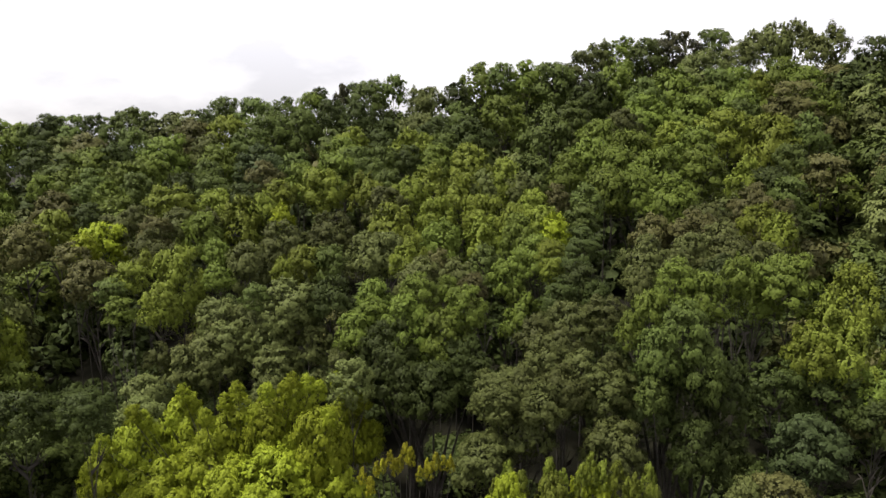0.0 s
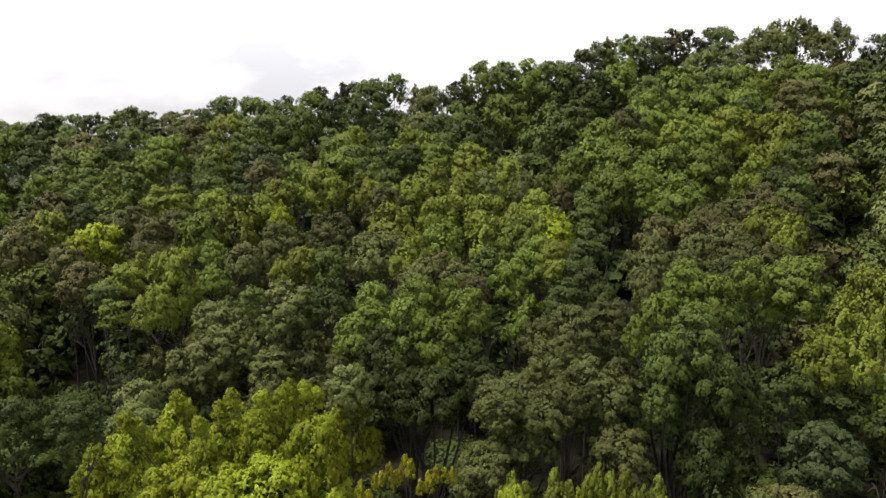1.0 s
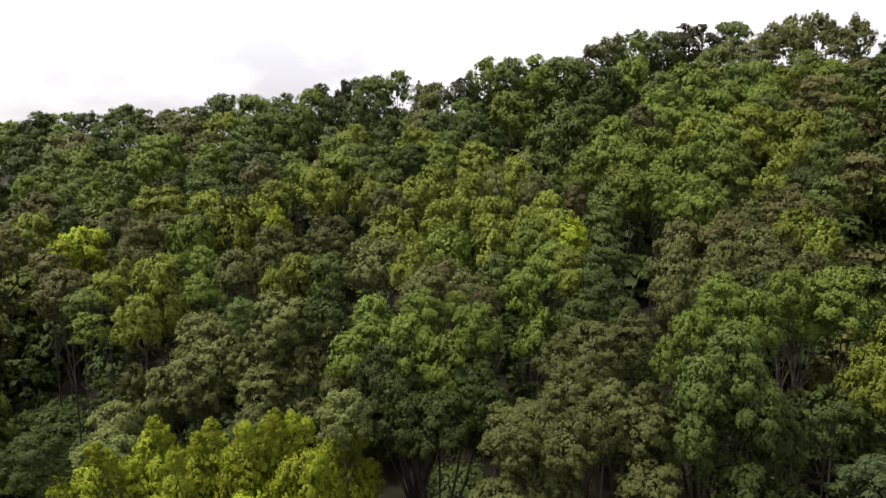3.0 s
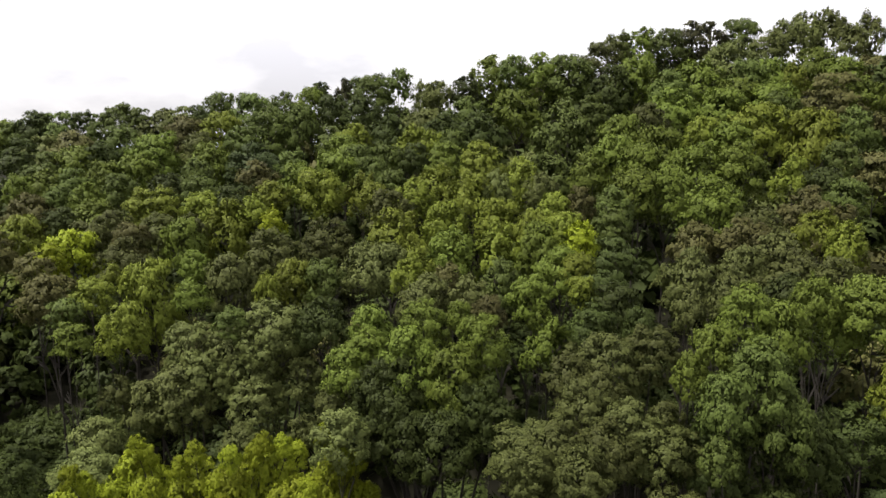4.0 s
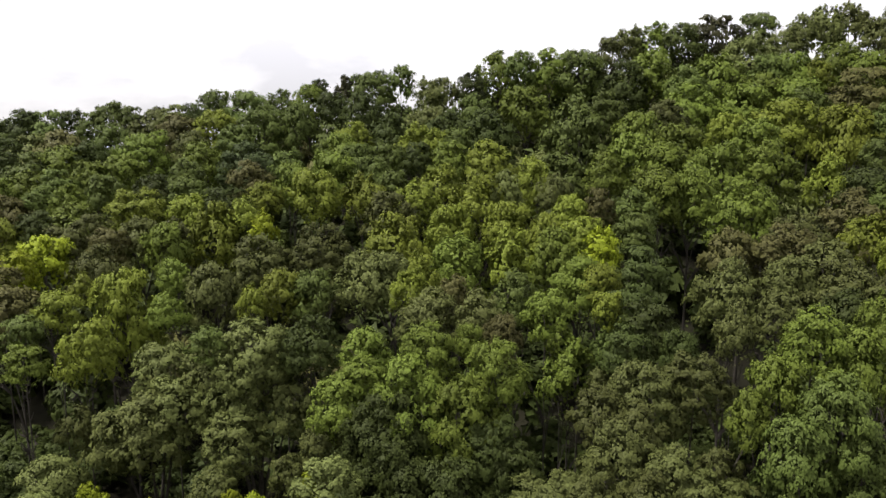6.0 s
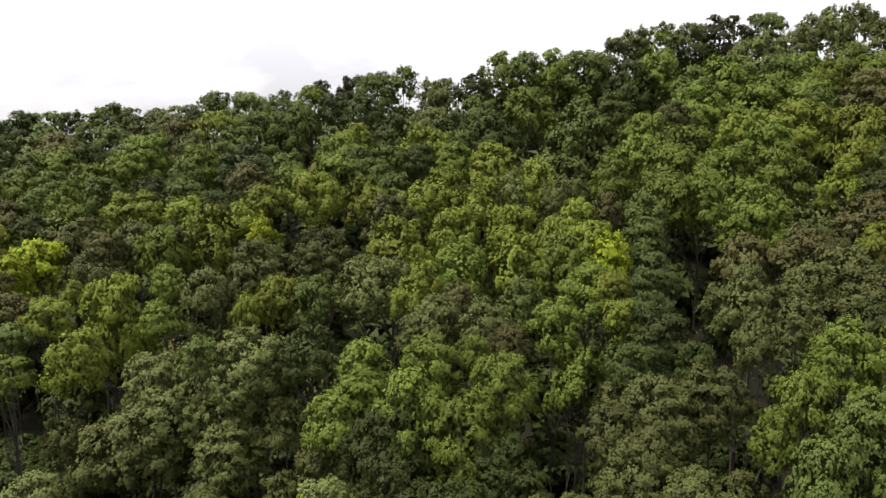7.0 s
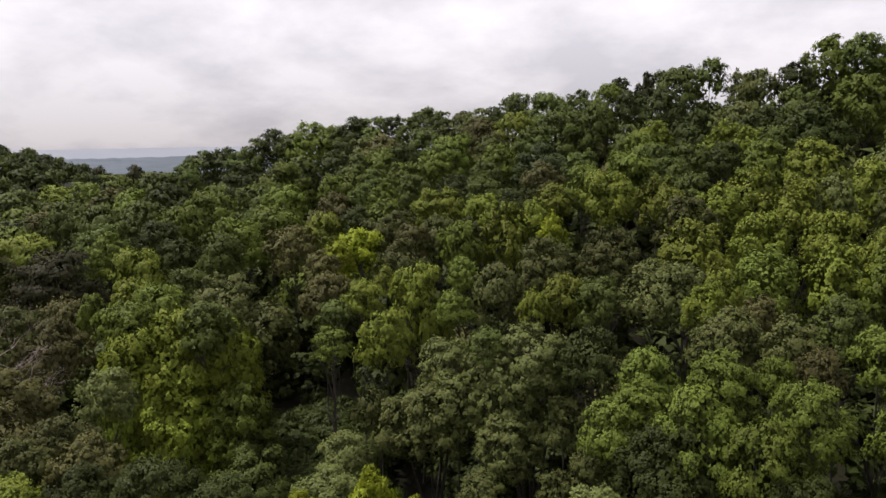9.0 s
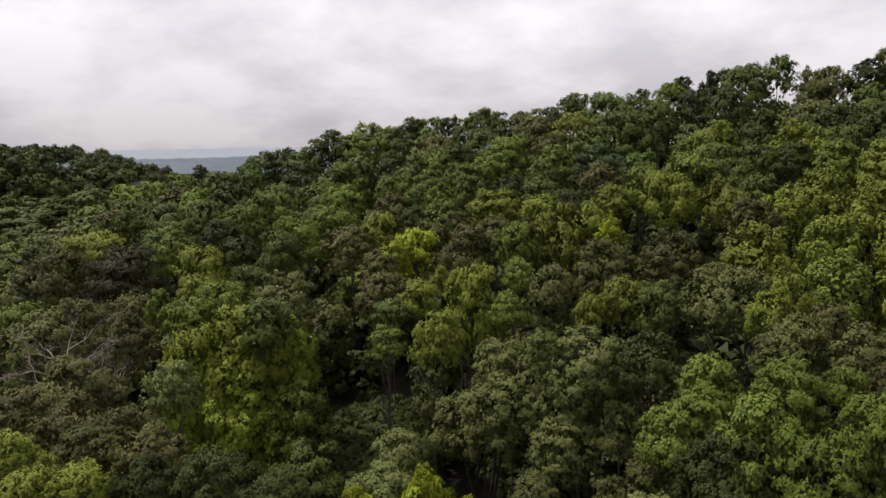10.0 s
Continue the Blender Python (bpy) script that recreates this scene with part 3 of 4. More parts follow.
tree(-7.1, 76.1, 29.2, 5.7, "grey", "oak", 3.7)
tree(1.5, 80.0, 30.8, 6.9, "lime", "shoots", 6.2)
tree(3.9, 79.9, 31.0, 3.8, "olive", "round", 4.3)
tree(8.2, 77.0, 30.7, 3.9, "grey", "oak", 4.4)
tree(11.2, 71.4, 29.7, 3.6, "brown", "oak", 4.3)
tree(8.5, 70.3, 29.3, 3.8, "lime", "round", 4.0)
tree(-6.0, 69.5, 28.0, 7.0, "lime", "shoots", 6.2)
tree(-1.4, 70.4, 28.5, 5.4, "lime", "shoots", 6.0)
tree(3.5, 69.8, 28.8, 4.6, "lime", "round", 4.8)
tree(6.2, 66.4, 28.2, 3.8, "lime", "shoots", 4.3)
tree(8.6, 64.6, 28.1, 3.9, "lime", "round", 3.6)
tree(9.5, 61.8, 27.6, 3.3, "yellow", "round", 3.9)
tree(3.1, 63.6, 27.5, 4.6, "lime", "shoots", 5.6)
tree(6.4, 62.3, 27.5, 5.0, "bright", "round", 5.9)
tree(7.1, 56.4, 26.4, 4.2, "bright", "round", 4.2)
tree(-3.3, 59.9, 26.3, 3.4, "lime", "shoots", 4.0)
tree(-0.6, 63.2, 27.1, 4.6, "bright", "shoots", 4.8)
tree(-5.3, 59.7, 26.2, 4.5, "olive", "shoots", 4.5)
tree(-3.5, 56.3, 25.8, 2.7, "lime", "shoots", 3.3)
tree(-0.8, 54.8, 25.6, 2.2, "brown", "oak", 1.9)
tree(-2.3, 52.6, 25.2, 4.5, "olive", "round", 3.1)
tree(0.5, 51.7, 25.3, 3.4, "olive", "round", 3.4)
tree(1.7, 48.4, 24.7, 2.3, "brown", "round", 2.9)
tree(4.4, 51.4, 25.4, 3.2, "bright", "round", 3.2)
tree(2.9, 54.8, 25.9, 3.5, "green", "round", 3.8)
tree(12.4, 64.3, 28.4, 3.9, "green", "tiers", 4.3)
tree(11.3, 57.7, 26.9, 4.3, "dark", "tiers", 4.3)
tree(8.2, 55.1, 26.2, 2.7, "lime", "round", 3.0)
tree(7.8, 50.4, 25.5, 2.0, "lime", "round", 2.3)
tree(9.0, 51.2, 25.7, 3.7, "dark", "tiers", 3.5)
tree(9.6, 48.4, 25.3, 3.5, "dark", "tiers", 3.5)
tree(7.6, 46.1, 24.7, 3.3, "dark", "tiers", 3.1)
tree(9.9, 44.9, 24.8, 2.1, "dark", "round", 2.7)
tree(15.7, 107.6, 39.7, 11.9, "green", "oak", 14.4)
tree(9.2, 115.9, 41.7, 8.8, "bright", "round", 6.8)
tree(1.4, 115.9, 40.7, 8.3, "green", "round", 5.9)
tree(3.5, 106.4, 38.0, 8.1, "dark", "oak", 6.7)
tree(-1.9, 108.0, 37.9, 7.7, "dark", "oak", 5.0)
tree(19.6, 107.9, 40.2, 6.2, "green", "oak", 5.8)
tree(24.7, 122.2, 45.7, 8.7, "dark", "oak", 8.7)
tree(29.5, 124.0, 47.0, 9.9, "bright", "round", 7.8)
tree(32.5, 116.1, 44.5, 7.7, "green", "round", 7.3)
tree(38.1, 119.9, 46.6, 9.5, "bright", "round", 7.5)
tree(46.2, 128.2, 50.2, 11.3, "olive", "round", 7.5)
tree(44.4, 116.9, 46.0, 6.7, "green", "round", 6.3)
tree(48.0, 117.0, 46.1, 7.2, "bright", "round", 7.3)
tree(39.4, 107.4, 42.5, 8.0, "bright", "round", 6.7)
tree(35.9, 103.6, 40.8, 7.3, "bright", "round", 6.0)
tree(50.7, 115.2, 45.6, 4.9, "lime", "shoots", 5.7)
tree(57.4, 122.2, 48.4, 7.0, "bright", "round", 6.6)
tree(58.1, 115.8, 46.2, 7.6, "bright", "round", 6.2)
tree(52.1, 106.3, 42.8, 10.7, "brown", "tiers", 7.4)
tree(43.0, 104.3, 41.6, 6.8, "bright", "round", 5.6)
tree(37.8, 95.3, 38.4, 8.6, "lime", "round", 6.2)
tree(30.3, 106.6, 41.1, 10.3, "bright", "round", 7.5)
tree(25.2, 100.4, 38.7, 5.7, "grey", "oak", 5.4)
tree(21.1, 96.9, 37.1, 6.9, "bright", "round", 6.4)
tree(23.7, 90.6, 35.5, 6.8, "bright", "round", 5.6)
tree(18.3, 88.4, 34.5, 6.6, "bright", "round", 6.2)
tree(14.5, 83.1, 32.7, 4.9, "bright", "round", 5.8)
tree(20.0, 84.3, 33.6, 5.6, "bright", "round", 5.2)
tree(29.4, 91.8, 36.6, 5.4, "lime", "round", 5.6)
tree(31.5, 89.4, 36.0, 5.9, "bright", "round", 5.8)
tree(42.4, 91.4, 37.6, 7.5, "lime", "round", 8.9)
tree(47.3, 91.0, 37.7, 5.3, "green", "round", 6.3)
tree(55.8, 104.8, 42.5, 6.4, "bright", "round", 5.6)
tree(42.1, 99.3, 40.0, 5.8, "green", "round", 5.3)
tree(25.2, 82.2, 33.5, 7.7, "bright", "round", 8.3)
tree(29.6, 81.5, 33.7, 7.3, "bright", "round", 7.6)
tree(20.6, 76.8, 31.7, 6.5, "bright", "round", 6.8)
tree(23.0, 70.1, 30.5, 6.7, "bright", "round", 4.8)
tree(17.2, 75.7, 31.2, 5.6, "bright", "round", 5.8)
tree(14.1, 71.3, 29.8, 4.7, "green", "round", 4.6)
tree(32.4, 75.3, 32.4, 4.3, "lime", "shoots", 5.1)
tree(32.8, 70.5, 31.4, 4.5, "dark", "round", 3.4)
tree(33.0, 66.9, 30.6, 3.8, "green", "round", 3.4)
tree(38.6, 78.2, 33.7, 4.2, "green", "round", 4.1)
tree(29.8, 65.7, 30.0, 6.7, "brown", "oak", 4.4)
tree(23.5, 61.5, 28.6, 4.4, "grey", "oak", 3.1)
tree(17.8, 59.5, 27.8, 4.2, "brown", "oak", 4.4)
tree(21.2, 59.2, 28.1, 5.1, "brown", "oak", 3.9)
tree(27.7, 60.5, 28.7, 3.8, "lime", "shoots", 4.5)
tree(27.9, 57.4, 28.1, 3.2, "lime", "shoots", 3.8)
tree(22.6, 56.2, 27.5, 3.9, "olive", "oak", 3.2)
tree(21.6, 52.7, 26.8, 5.4, "grey", "oak", 4.2)
tree(19.3, 53.8, 26.9, 3.7, "grey", "oak", 3.9)
tree(15.6, 54.2, 26.7, 4.8, "grey", "oak", 4.8)
tree(23.2, 50.6, 26.6, 4.0, "grey", "oak", 3.2)
tree(13.3, 47.0, 25.7, 2.2, "olive", "shoots", 3.9)
tree(16.4, 49.3, 25.8, 3.2, "grey", "oak", 3.4)
tree(19.5, 48.5, 26.0, 3.3, "dark", "oak", 2.5)
tree(19.4, 45.0, 26.7, 2.7, "bright", "shoots", 3.3)
tree(-6.6, 43.0, 21.4, 2.9, "grey", "oak", 2.9)
tree(-5.8, 38.0, 21.7, 3.0, "olive", "shoots", 2.8)
tree(5.1, 50.5, 23.8, 1.9, "bright", "shoots", 2.5)
tree(5.5, 50.0, 23.0, 3.5, "bright", "shoots", 4.4)
tree(7.8, 52.0, 22.8, 1.9, "green", "shoots", 2.6)
tree(-21.3, 48.0, 19.8, 2.3, "grey", "oak", 3.0)
tree(-11.8, 42.0, 19.2, 2.4, "grey", "oak", 2.1)
tree(-21.1, 45.0, 18.4, 3.4, "olive", "oak", 3.2)
tree(-20.1, 42.0, 17.8, 4.0, "olive", "oak", 2.9)
tree(-8.9, 44.0, 18.9, 1.9, "grey", "oak", 2.4)
tree(3.9, 36.5, 21.8, 3.0, "grey", "oak", 2.6)
tree(6.4, 36.5, 21.8, 3.1, "grey", "oak", 2.6)
tree(8.7, 37.0, 21.5, 3.0, "grey", "oak", 2.6)
tree(10.5, 38.0, 20.8, 2.8, "grey", "oak", 2.5)
tree(2.6, 35.5, 21.3, 2.7, "grey", "oak", 2.3)
tree(5.0, 35.0, 21.3, 2.8, "grey", "oak", 2.2)
tree(-228.1, 189.5, 28.6, 10.1, "pine", "round", 7.5)
tree(-141.9, 134.7, 30.4, 4.9, "pine", "round", 3.6)
tree(-216.9, 186.6, 25.7, 21.9, "bright", "round", 13.4)
tree(-118.3, 120.0, 29.3, 12.8, "green", "oak", 7.8)
tree(-115.0, 125.1, 30.9, 9.2, "green", "oak", 7.2)
tree(-121.9, 136.0, 33.5, 9.1, "green", "oak", 8.6)
tree(-114.6, 136.0, 34.2, 10.5, "dark", "oak", 9.9)
tree(-103.2, 129.6, 33.2, 9.0, "green", "oak", 7.8)
tree(-104.1, 136.8, 36.1, 10.2, "green", "oak", 9.6)
tree(-100.0, 136.9, 38.0, 7.4, "dark", "round", 7.3)
tree(-95.5, 137.3, 36.7, 9.9, "green", "oak", 7.9)
tree(-200.0, 124.3, 21.5, 25.5, "green", "oak", 11.1)
tree(-195.2, 138.5, 23.3, 22.7, "green", "oak", 11.6)
tree(-201.0, 154.2, 23.5, 17.8, "lime", "oak", 11.5)
tree(-154.6, 129.8, 26.2, 16.0, "bright", "oak", 10.0)
tree(-110.0, 105.7, 26.7, 11.4, "bright", "oak", 6.9)
tree(-100.8, 107.2, 27.8, 11.1, "dark", "oak", 6.8)
tree(-84.5, 101.0, 27.9, 12.3, "bright", "round", 8.3)
tree(-71.5, 97.4, 28.3, 9.2, "green", "round", 7.6)
tree(-195.4, 120.8, 18.7, 23.0, "green", "oak", 13.5)
tree(-118.3, 98.8, 24.7, 9.0, "green", "oak", 6.9)
tree(-102.4, 94.1, 25.1, 10.3, "green", "oak", 8.0)
tree(-92.2, 94.0, 25.8, 9.9, "green", "oak", 7.6)
tree(-77.7, 87.7, 25.8, 7.4, "bright", "round", 6.3)
tree(-80.1, 113.8, 31.3, 12.5, "bright", "round", 7.7)
tree(-91.0, 117.0, 31.0, 10.0, "dark", "oak", 8.2)
tree(-65.6, 95.7, 28.4, 7.9, "bright", "round", 6.3)
tree(-58.3, 84.1, 26.6, 8.1, "bright", "round", 7.2)
tree(-59.2, 78.5, 25.6, 8.1, "bright", "round", 6.8)
tree(-46.8, 73.9, 25.6, 6.4, "brown", "oak", 5.3)
tree(-73.0, 79.4, 24.7, 7.1, "dark", "oak", 5.7)
tree(-83.0, 78.9, 23.9, 9.3, "green", "oak", 6.9)
tree(-95.1, 74.5, 22.4, 11.8, "lime", "tiers", 6.1)
tree(-89.5, 66.0, 21.6, 9.8, "grey", "round", 7.7)
tree(-74.4, 65.6, 22.5, 11.9, "pine", "tiers", 8.5)
tree(-76.4, 74.3, 23.6, 6.9, "bright", "round", 6.4)
tree(-62.0, 66.5, 23.4, 6.6, "lime", "round", 6.9)
tree(-50.7, 56.2, 22.7, 4.5, "lime", "round", 3.8)
tree(-60.1, 70.3, 24.1, 5.3, "dark", "oak", 5.6)
tree(-56.0, 72.4, 24.7, 6.0, "green", "round", 6.3)
tree(-47.3, 59.4, 23.3, 4.3, "green", "round", 3.9)
tree(-41.3, 57.6, 23.5, 6.1, "olive", "oak", 4.7)
tree(-45.8, 54.9, 22.8, 5.0, "bright", "round", 4.1)
tree(-51.0, 52.3, 22.2, 3.3, "bright", "cone", 4.4)
tree(-46.0, 50.4, 22.2, 3.2, "bright", "round", 3.4)
tree(-44.0, 50.6, 22.4, 4.1, "bright", "round", 3.8)
tree(-76.9, 56.3, 21.2, 7.8, "grey", "round", 5.4)
tree(-56.1, 49.1, 21.5, 6.6, "grey", "oak", 4.4)
tree(-62.0, 46.5, 21.0, 5.1, "bright", "round", 3.7)
tree(-37.2, 51.4, 22.8, 4.4, "green", "oak", 4.1)
tree(-55.9, 45.1, 21.2, 8.2, "grey", "oak", 3.7)
tree(-47.9, 46.7, 21.7, 5.9, "brown", "oak", 4.7)
tree(-41.7, 39.0, 21.2, 6.6, "brown", "oak", 3.4)
tree(-38.7, 34.5, 21.1, 4.4, "brown", "oak", 3.0)
tree(-34.8, 35.2, 21.2, 4.7, "brown", "oak", 2.9)
tree(-30.2, 34.9, 21.5, 4.4, "grey", "oak", 3.0)
tree(-27.5, 34.1, 21.4, 3.6, "brown", "oak", 2.8)
tree(-30.2, 32.7, 21.3, 3.6, "grey", "oak", 2.5)
tree(-33.7, 40.1, 21.8, 3.6, "olive", "round", 3.6)
# dark leaves here stand for the shade beneath the big spring-green tree
tree(-25.0, 32.0, 21.4, 3.3, "dark", "oak", 2.6)
tree(-22.1, 33.4, 21.6, 3.8, "dark", "oak", 2.7)
tree(-18.6, 33.1, 21.7, 2.9, "dark", "oak", 2.3)
tree(-33.3, 31.3, 21.0, 2.8, "lime", "round", 3.0)
tree(-29.5, 30.6, 21.1, 1.7, "lime", "shoots", 2.2)
tree(-27.1, 30.5, 21.1, 2.7, "lime", "round", 2.4)
tree(-28.4, 29.1, 21.1, 2.9, "lime", "round", 2.4)
tree(22.7, 45.0, 26.7, 5.0, "bright", "round", 4.7)
tree(21.0, 46.0, 25.7, 3.8, "bright", "round", 4.4)
tree(20.3, 37.0, 18.7, 4.8, "blue", "oak", 3.7)
tree(26.1, 40.0, 20.3, 2.6, "bright", "round", 2.6)
# leaf colour darkened for the shade below the lime crowns
tree(25.4, 39.0, 18.9, 3.1, "dark", "round", 2.9)
tree(15.9, 31.0, 18.1, 3.6, "brown", "oak", 2.2)
tree(14.2, 31.0, 17.9, 1.8, "olive", "round", 1.9)
# these two also carry that shade in their dark leaf colour
tree(20.6, 42.0, 20.2, 4.0, "dark", "oak", 3.7)
tree(24.5, 42.0, 20.2, 5.1, "dark", "oak", 4.5)
# lower flank of the big spring-green tree, added as two trees in deeper greens
tree(-32.0, 50.0, 13.4, 7.7, "green", "round", 8.0)
tree(-34.5, 51.5, 17.2, 5.4, "bright", "round", 6.7)
tree(2.9, 37.5, 21.3, 3.9, "grey", "oak", 3.3)
tree(6.7, 38.5, 21.4, 4.0, "grey", "oak", 3.8)
tree(4.2, 36.5, 20.1, 4.2, "grey", "oak", 3.6)
tree(8.9, 35.0, 19.3, 4.0, "grey", "oak", 3.5)
tree(1.9, 35.0, 18.5, 3.7, "grey", "oak", 3.2)
tree(-90.4, 137.3, 39.2, 12.7, "bright", "round", 9.2)
tree(-85.0, 137.5, 38.3, 9.6, "bright", "oak", 7.6)
tree(-79.0, 137.8, 40.0, 9.4, "dark", "oak", 8.1)
many_stemmed_tree([
    (13.3, 39.5, 27.3, 3.1, 3.6),
    (14.8, 39.0, 26.6, 2.9, 3.8),
    (11.7, 39.0, 25.5, 2.6, 3.6),
    (10.3, 38.0, 24.5, 1.9, 2.7),
], "bright", "round", "a billowing domed crown")
# lower boughs of the light tree above, deepened in leaf colour for shade
many_stemmed_tree([
    (13.2, 37.5, 25.3, 3.5, 4.2),
    (11.7, 37.0, 23.8, 2.7, 3.6),
    (14.2, 37.0, 23.3, 3.2, 4.2),
    (11.1, 36.0, 21.3, 2.1, 2.3),
], "green", "round", "a billowing domed crown")
many_stemmed_tree([
    (-2.0, 42.5, 25.9, 3.1, 3.1),
    (-0.1, 43.5, 25.5, 1.5, 2.1),
    (-4.9, 44.0, 25.2, 2.7, 2.6),
    (1.0, 42.0, 25.2, 3.1, 3.5),
    (-5.0, 42.5, 24.3, 3.3, 3.0),
    (-5.8, 42.0, 23.5, 3.0, 3.0),
    (-2.7, 41.5, 24.7, 3.9, 4.6),
    (-0.4, 41.0, 23.9, 3.6, 4.2),
], "bright", "round", "a billowing domed crown")
# lower boughs of the crown above, its shaded flank put into dark leaves
many_stemmed_tree([
    (-3.5, 40.5, 23.4, 4.4, 4.5),
    (0.8, 40.5, 22.4, 3.3, 3.6),
    (-3.1, 39.5, 21.7, 4.0, 3.8),
    (-1.0, 39.0, 21.3, 4.0, 3.7),
    (1.6, 40.0, 21.5, 3.0, 3.2),
], "dark", "round", "a billowing domed crown")
many_stemmed_tree([
    (6.8, 47.0, 22.3, 2.2, 2.3),
    (5.4, 41.5, 23.3, 2.8, 2.6),
    (6.9, 41.0, 22.8, 3.3, 2.9),
    (5.7, 39.0, 22.8, 3.4, 3.0),
], "grey", "oak", "broad rounded crowns")
many_stemmed_tree([
    (-17.5, 51.0, 22.4, 4.4, 3.8),
    (-16.2, 49.0, 21.0, 4.0, 3.4),
    (-17.5, 48.0, 20.5, 4.8, 4.1),
    (-19.2, 47.5, 19.6, 3.4, 3.5),
], "olive", "oak", "broad rounded crowns")
many_stemmed_tree([
    (-14.6, 50.5, 22.3, 4.2, 4.1),
    (-11.6, 50.0, 22.2, 3.4, 3.7),
    (-12.7, 49.0, 21.2, 3.8, 3.2),
    (-9.8, 48.5, 20.8, 3.2, 3.2),
    (-10.9, 51.0, 21.8, 2.1, 3.0),
    (-12.5, 47.5, 19.7, 3.7, 3.0),
], "olive", "oak", "broad rounded crowns")
many_stemmed_tree([
    (7.9, 43.0, 23.9, 3.9, 2.7),
    (10.2, 43.5, 24.2, 3.4, 3.5),
    (7.6, 38.0, 22.2, 3.1, 2.7),
    (9.5, 38.5, 21.9, 2.0, 2.6),
], "grey", "oak", "broad rounded crowns")
many_stemmed_tree([
    (26.0, 43.0, 26.3, 3.8, 5.0),
    (24.1, 42.5, 24.6, 3.3, 4.7),
    (22.9, 42.0, 22.7, 3.7, 4.3),
    (25.1, 41.5, 23.3, 4.4, 5.2),
], "lime", "shoots", "upright leafy shoots")
# low crowns whose deep shade is put into a dark leaf colour
many_stemmed_tree([
    (13.8, 38.0, 21.6, 3.9, 4.9),
    (16.3, 38.5, 21.7, 3.6, 4.9),
    (11.5, 38.0, 21.2, 3.9, 4.5),
    (13.5, 36.0, 18.8, 3.1, 3.6),
    (15.7, 36.5, 18.1, 3.1, 4.0),
], "dark", "round", "a billowing domed crown")
many_stemmed_tree([
    (-20.2, 37.4, 16.5, 3.5, 5.3),
    (-18.5, 38.2, 18.0, 3.9, 6.8),
    (-16.7, 41.0, 18.2, 4.3, 8.0),
    (-13.1, 35.2, 18.7, 4.5, 5.9),
    (-11.8, 36.2, 20.1, 3.7, 7.0),
    (-9.8, 35.1, 20.4, 3.1, 6.5),
    (-8.3, 35.6, 20.8, 3.4, 7.2),
    (-6.9, 34.2, 20.3, 3.5, 6.3),
    (-6.5, 39.4, 19.1, 4.0, 8.0),
    (-5.1, 39.1, 17.5, 2.3, 5.5),
    (-9.1, 33.4, 18.5, 5.4, 5.3),
    (-15.4, 34.1, 17.6, 4.9, 5.4),
    (-11.3, 33.1, 17.9, 4.8, 5.3),
    (-6.1, 34.1, 17.7, 4.3, 5.4),
    (-18.3, 37.3, 19.2, 1.1, 2.7),
    (-17.8, 37.6, 18.8, 1.1, 2.7),
    (-16.4, 40.1, 19.4, 1.1, 2.9),
    (-16.0, 40.3, 18.8, 1.2, 2.9),
    (-15.2, 35.3, 19.5, 1.0, 2.6),
    (-12.3, 35.5, 20.6, 1.0, 2.6),
    (-11.6, 35.6, 21.2, 1.0, 2.6),
    (-9.7, 34.5, 21.5, 1.0, 2.5),
    (-8.8, 34.8, 21.6, 1.0, 2.5),
    (-8.4, 34.9, 22.0, 1.0, 2.5),
    (-7.6, 35.1, 21.8, 1.0, 2.5),
    (-7.1, 35.2, 21.4, 1.0, 2.5),
    (-6.6, 38.6, 20.7, 1.1, 2.8),
    (-5.9, 38.7, 19.9, 1.1, 2.8),
    (-5.1, 38.8, 19.3, 1.1, 2.8),
    (-4.5, 38.9, 17.4, 1.1, 2.8),
    (-19.9, 36.7, 17.7, 1.1, 2.7),
    (-20.6, 36.3, 16.2, 1.1, 2.7),
    (-13.0, 34.4, 20.2, 1.0, 2.5),
    (-10.4, 34.5, 20.3, 1.0, 2.5),
    (-6.3, 33.5, 20.5, 1.0, 2.4),
], "yellow", "round", "upright leafy shoots")
many_stemmed_tree([
    (-40.2, 51.8, 22.0, 9.2, 10.6),
    (-42.2, 49.2, 20.9, 6.4, 8.5),
    (-37.2, 53.4, 21.3, 5.2, 7.7),
    (-42.4, 48.4, 17.7, 5.1, 7.5),
    (-38.9, 50.1, 17.6, 7.6, 8.4),
    (-36.8, 54.0, 17.3, 4.4, 9.2),
    (-39.4, 49.0, 14.6, 6.7, 6.5),
    (-36.3, 51.6, 14.0, 5.5, 6.6),
], "spring", "round", "a tall domed crown")
many_stemmed_tree([
    (-3.8, 27.4, 20.3, 0.44, 1.2),
    (-3.4, 27.0, 20.1, 0.47, 1.2),
    (-3.2, 28.0, 20.3, 0.42, 1.2),
    (-2.9, 27.6, 20.6, 0.36, 1.2),
    (-2.6, 27.5, 21.0, 0.46, 1.2),
    (-2.4, 27.8, 20.5, 0.43, 1.2),
    (-2.2, 27.9, 20.6, 0.42, 1.2),
    (-1.9, 27.7, 21.3, 0.49, 1.2),
    (-1.7, 27.4, 21.2, 0.49, 1.2),
    (-1.3, 27.1, 20.5, 0.37, 1.2),
    (-1.0, 27.6, 20.6, 0.39, 1.2),
    (-0.9, 27.4, 20.5, 0.43, 1.2),
    (-0.6, 27.7, 20.8, 0.49, 1.2),
    (-0.3, 27.7, 20.7, 0.37, 1.2),
    (-0.0, 27.9, 20.6, 0.43, 1.2),
], "gold", "shoots", "sparse slender shoots")
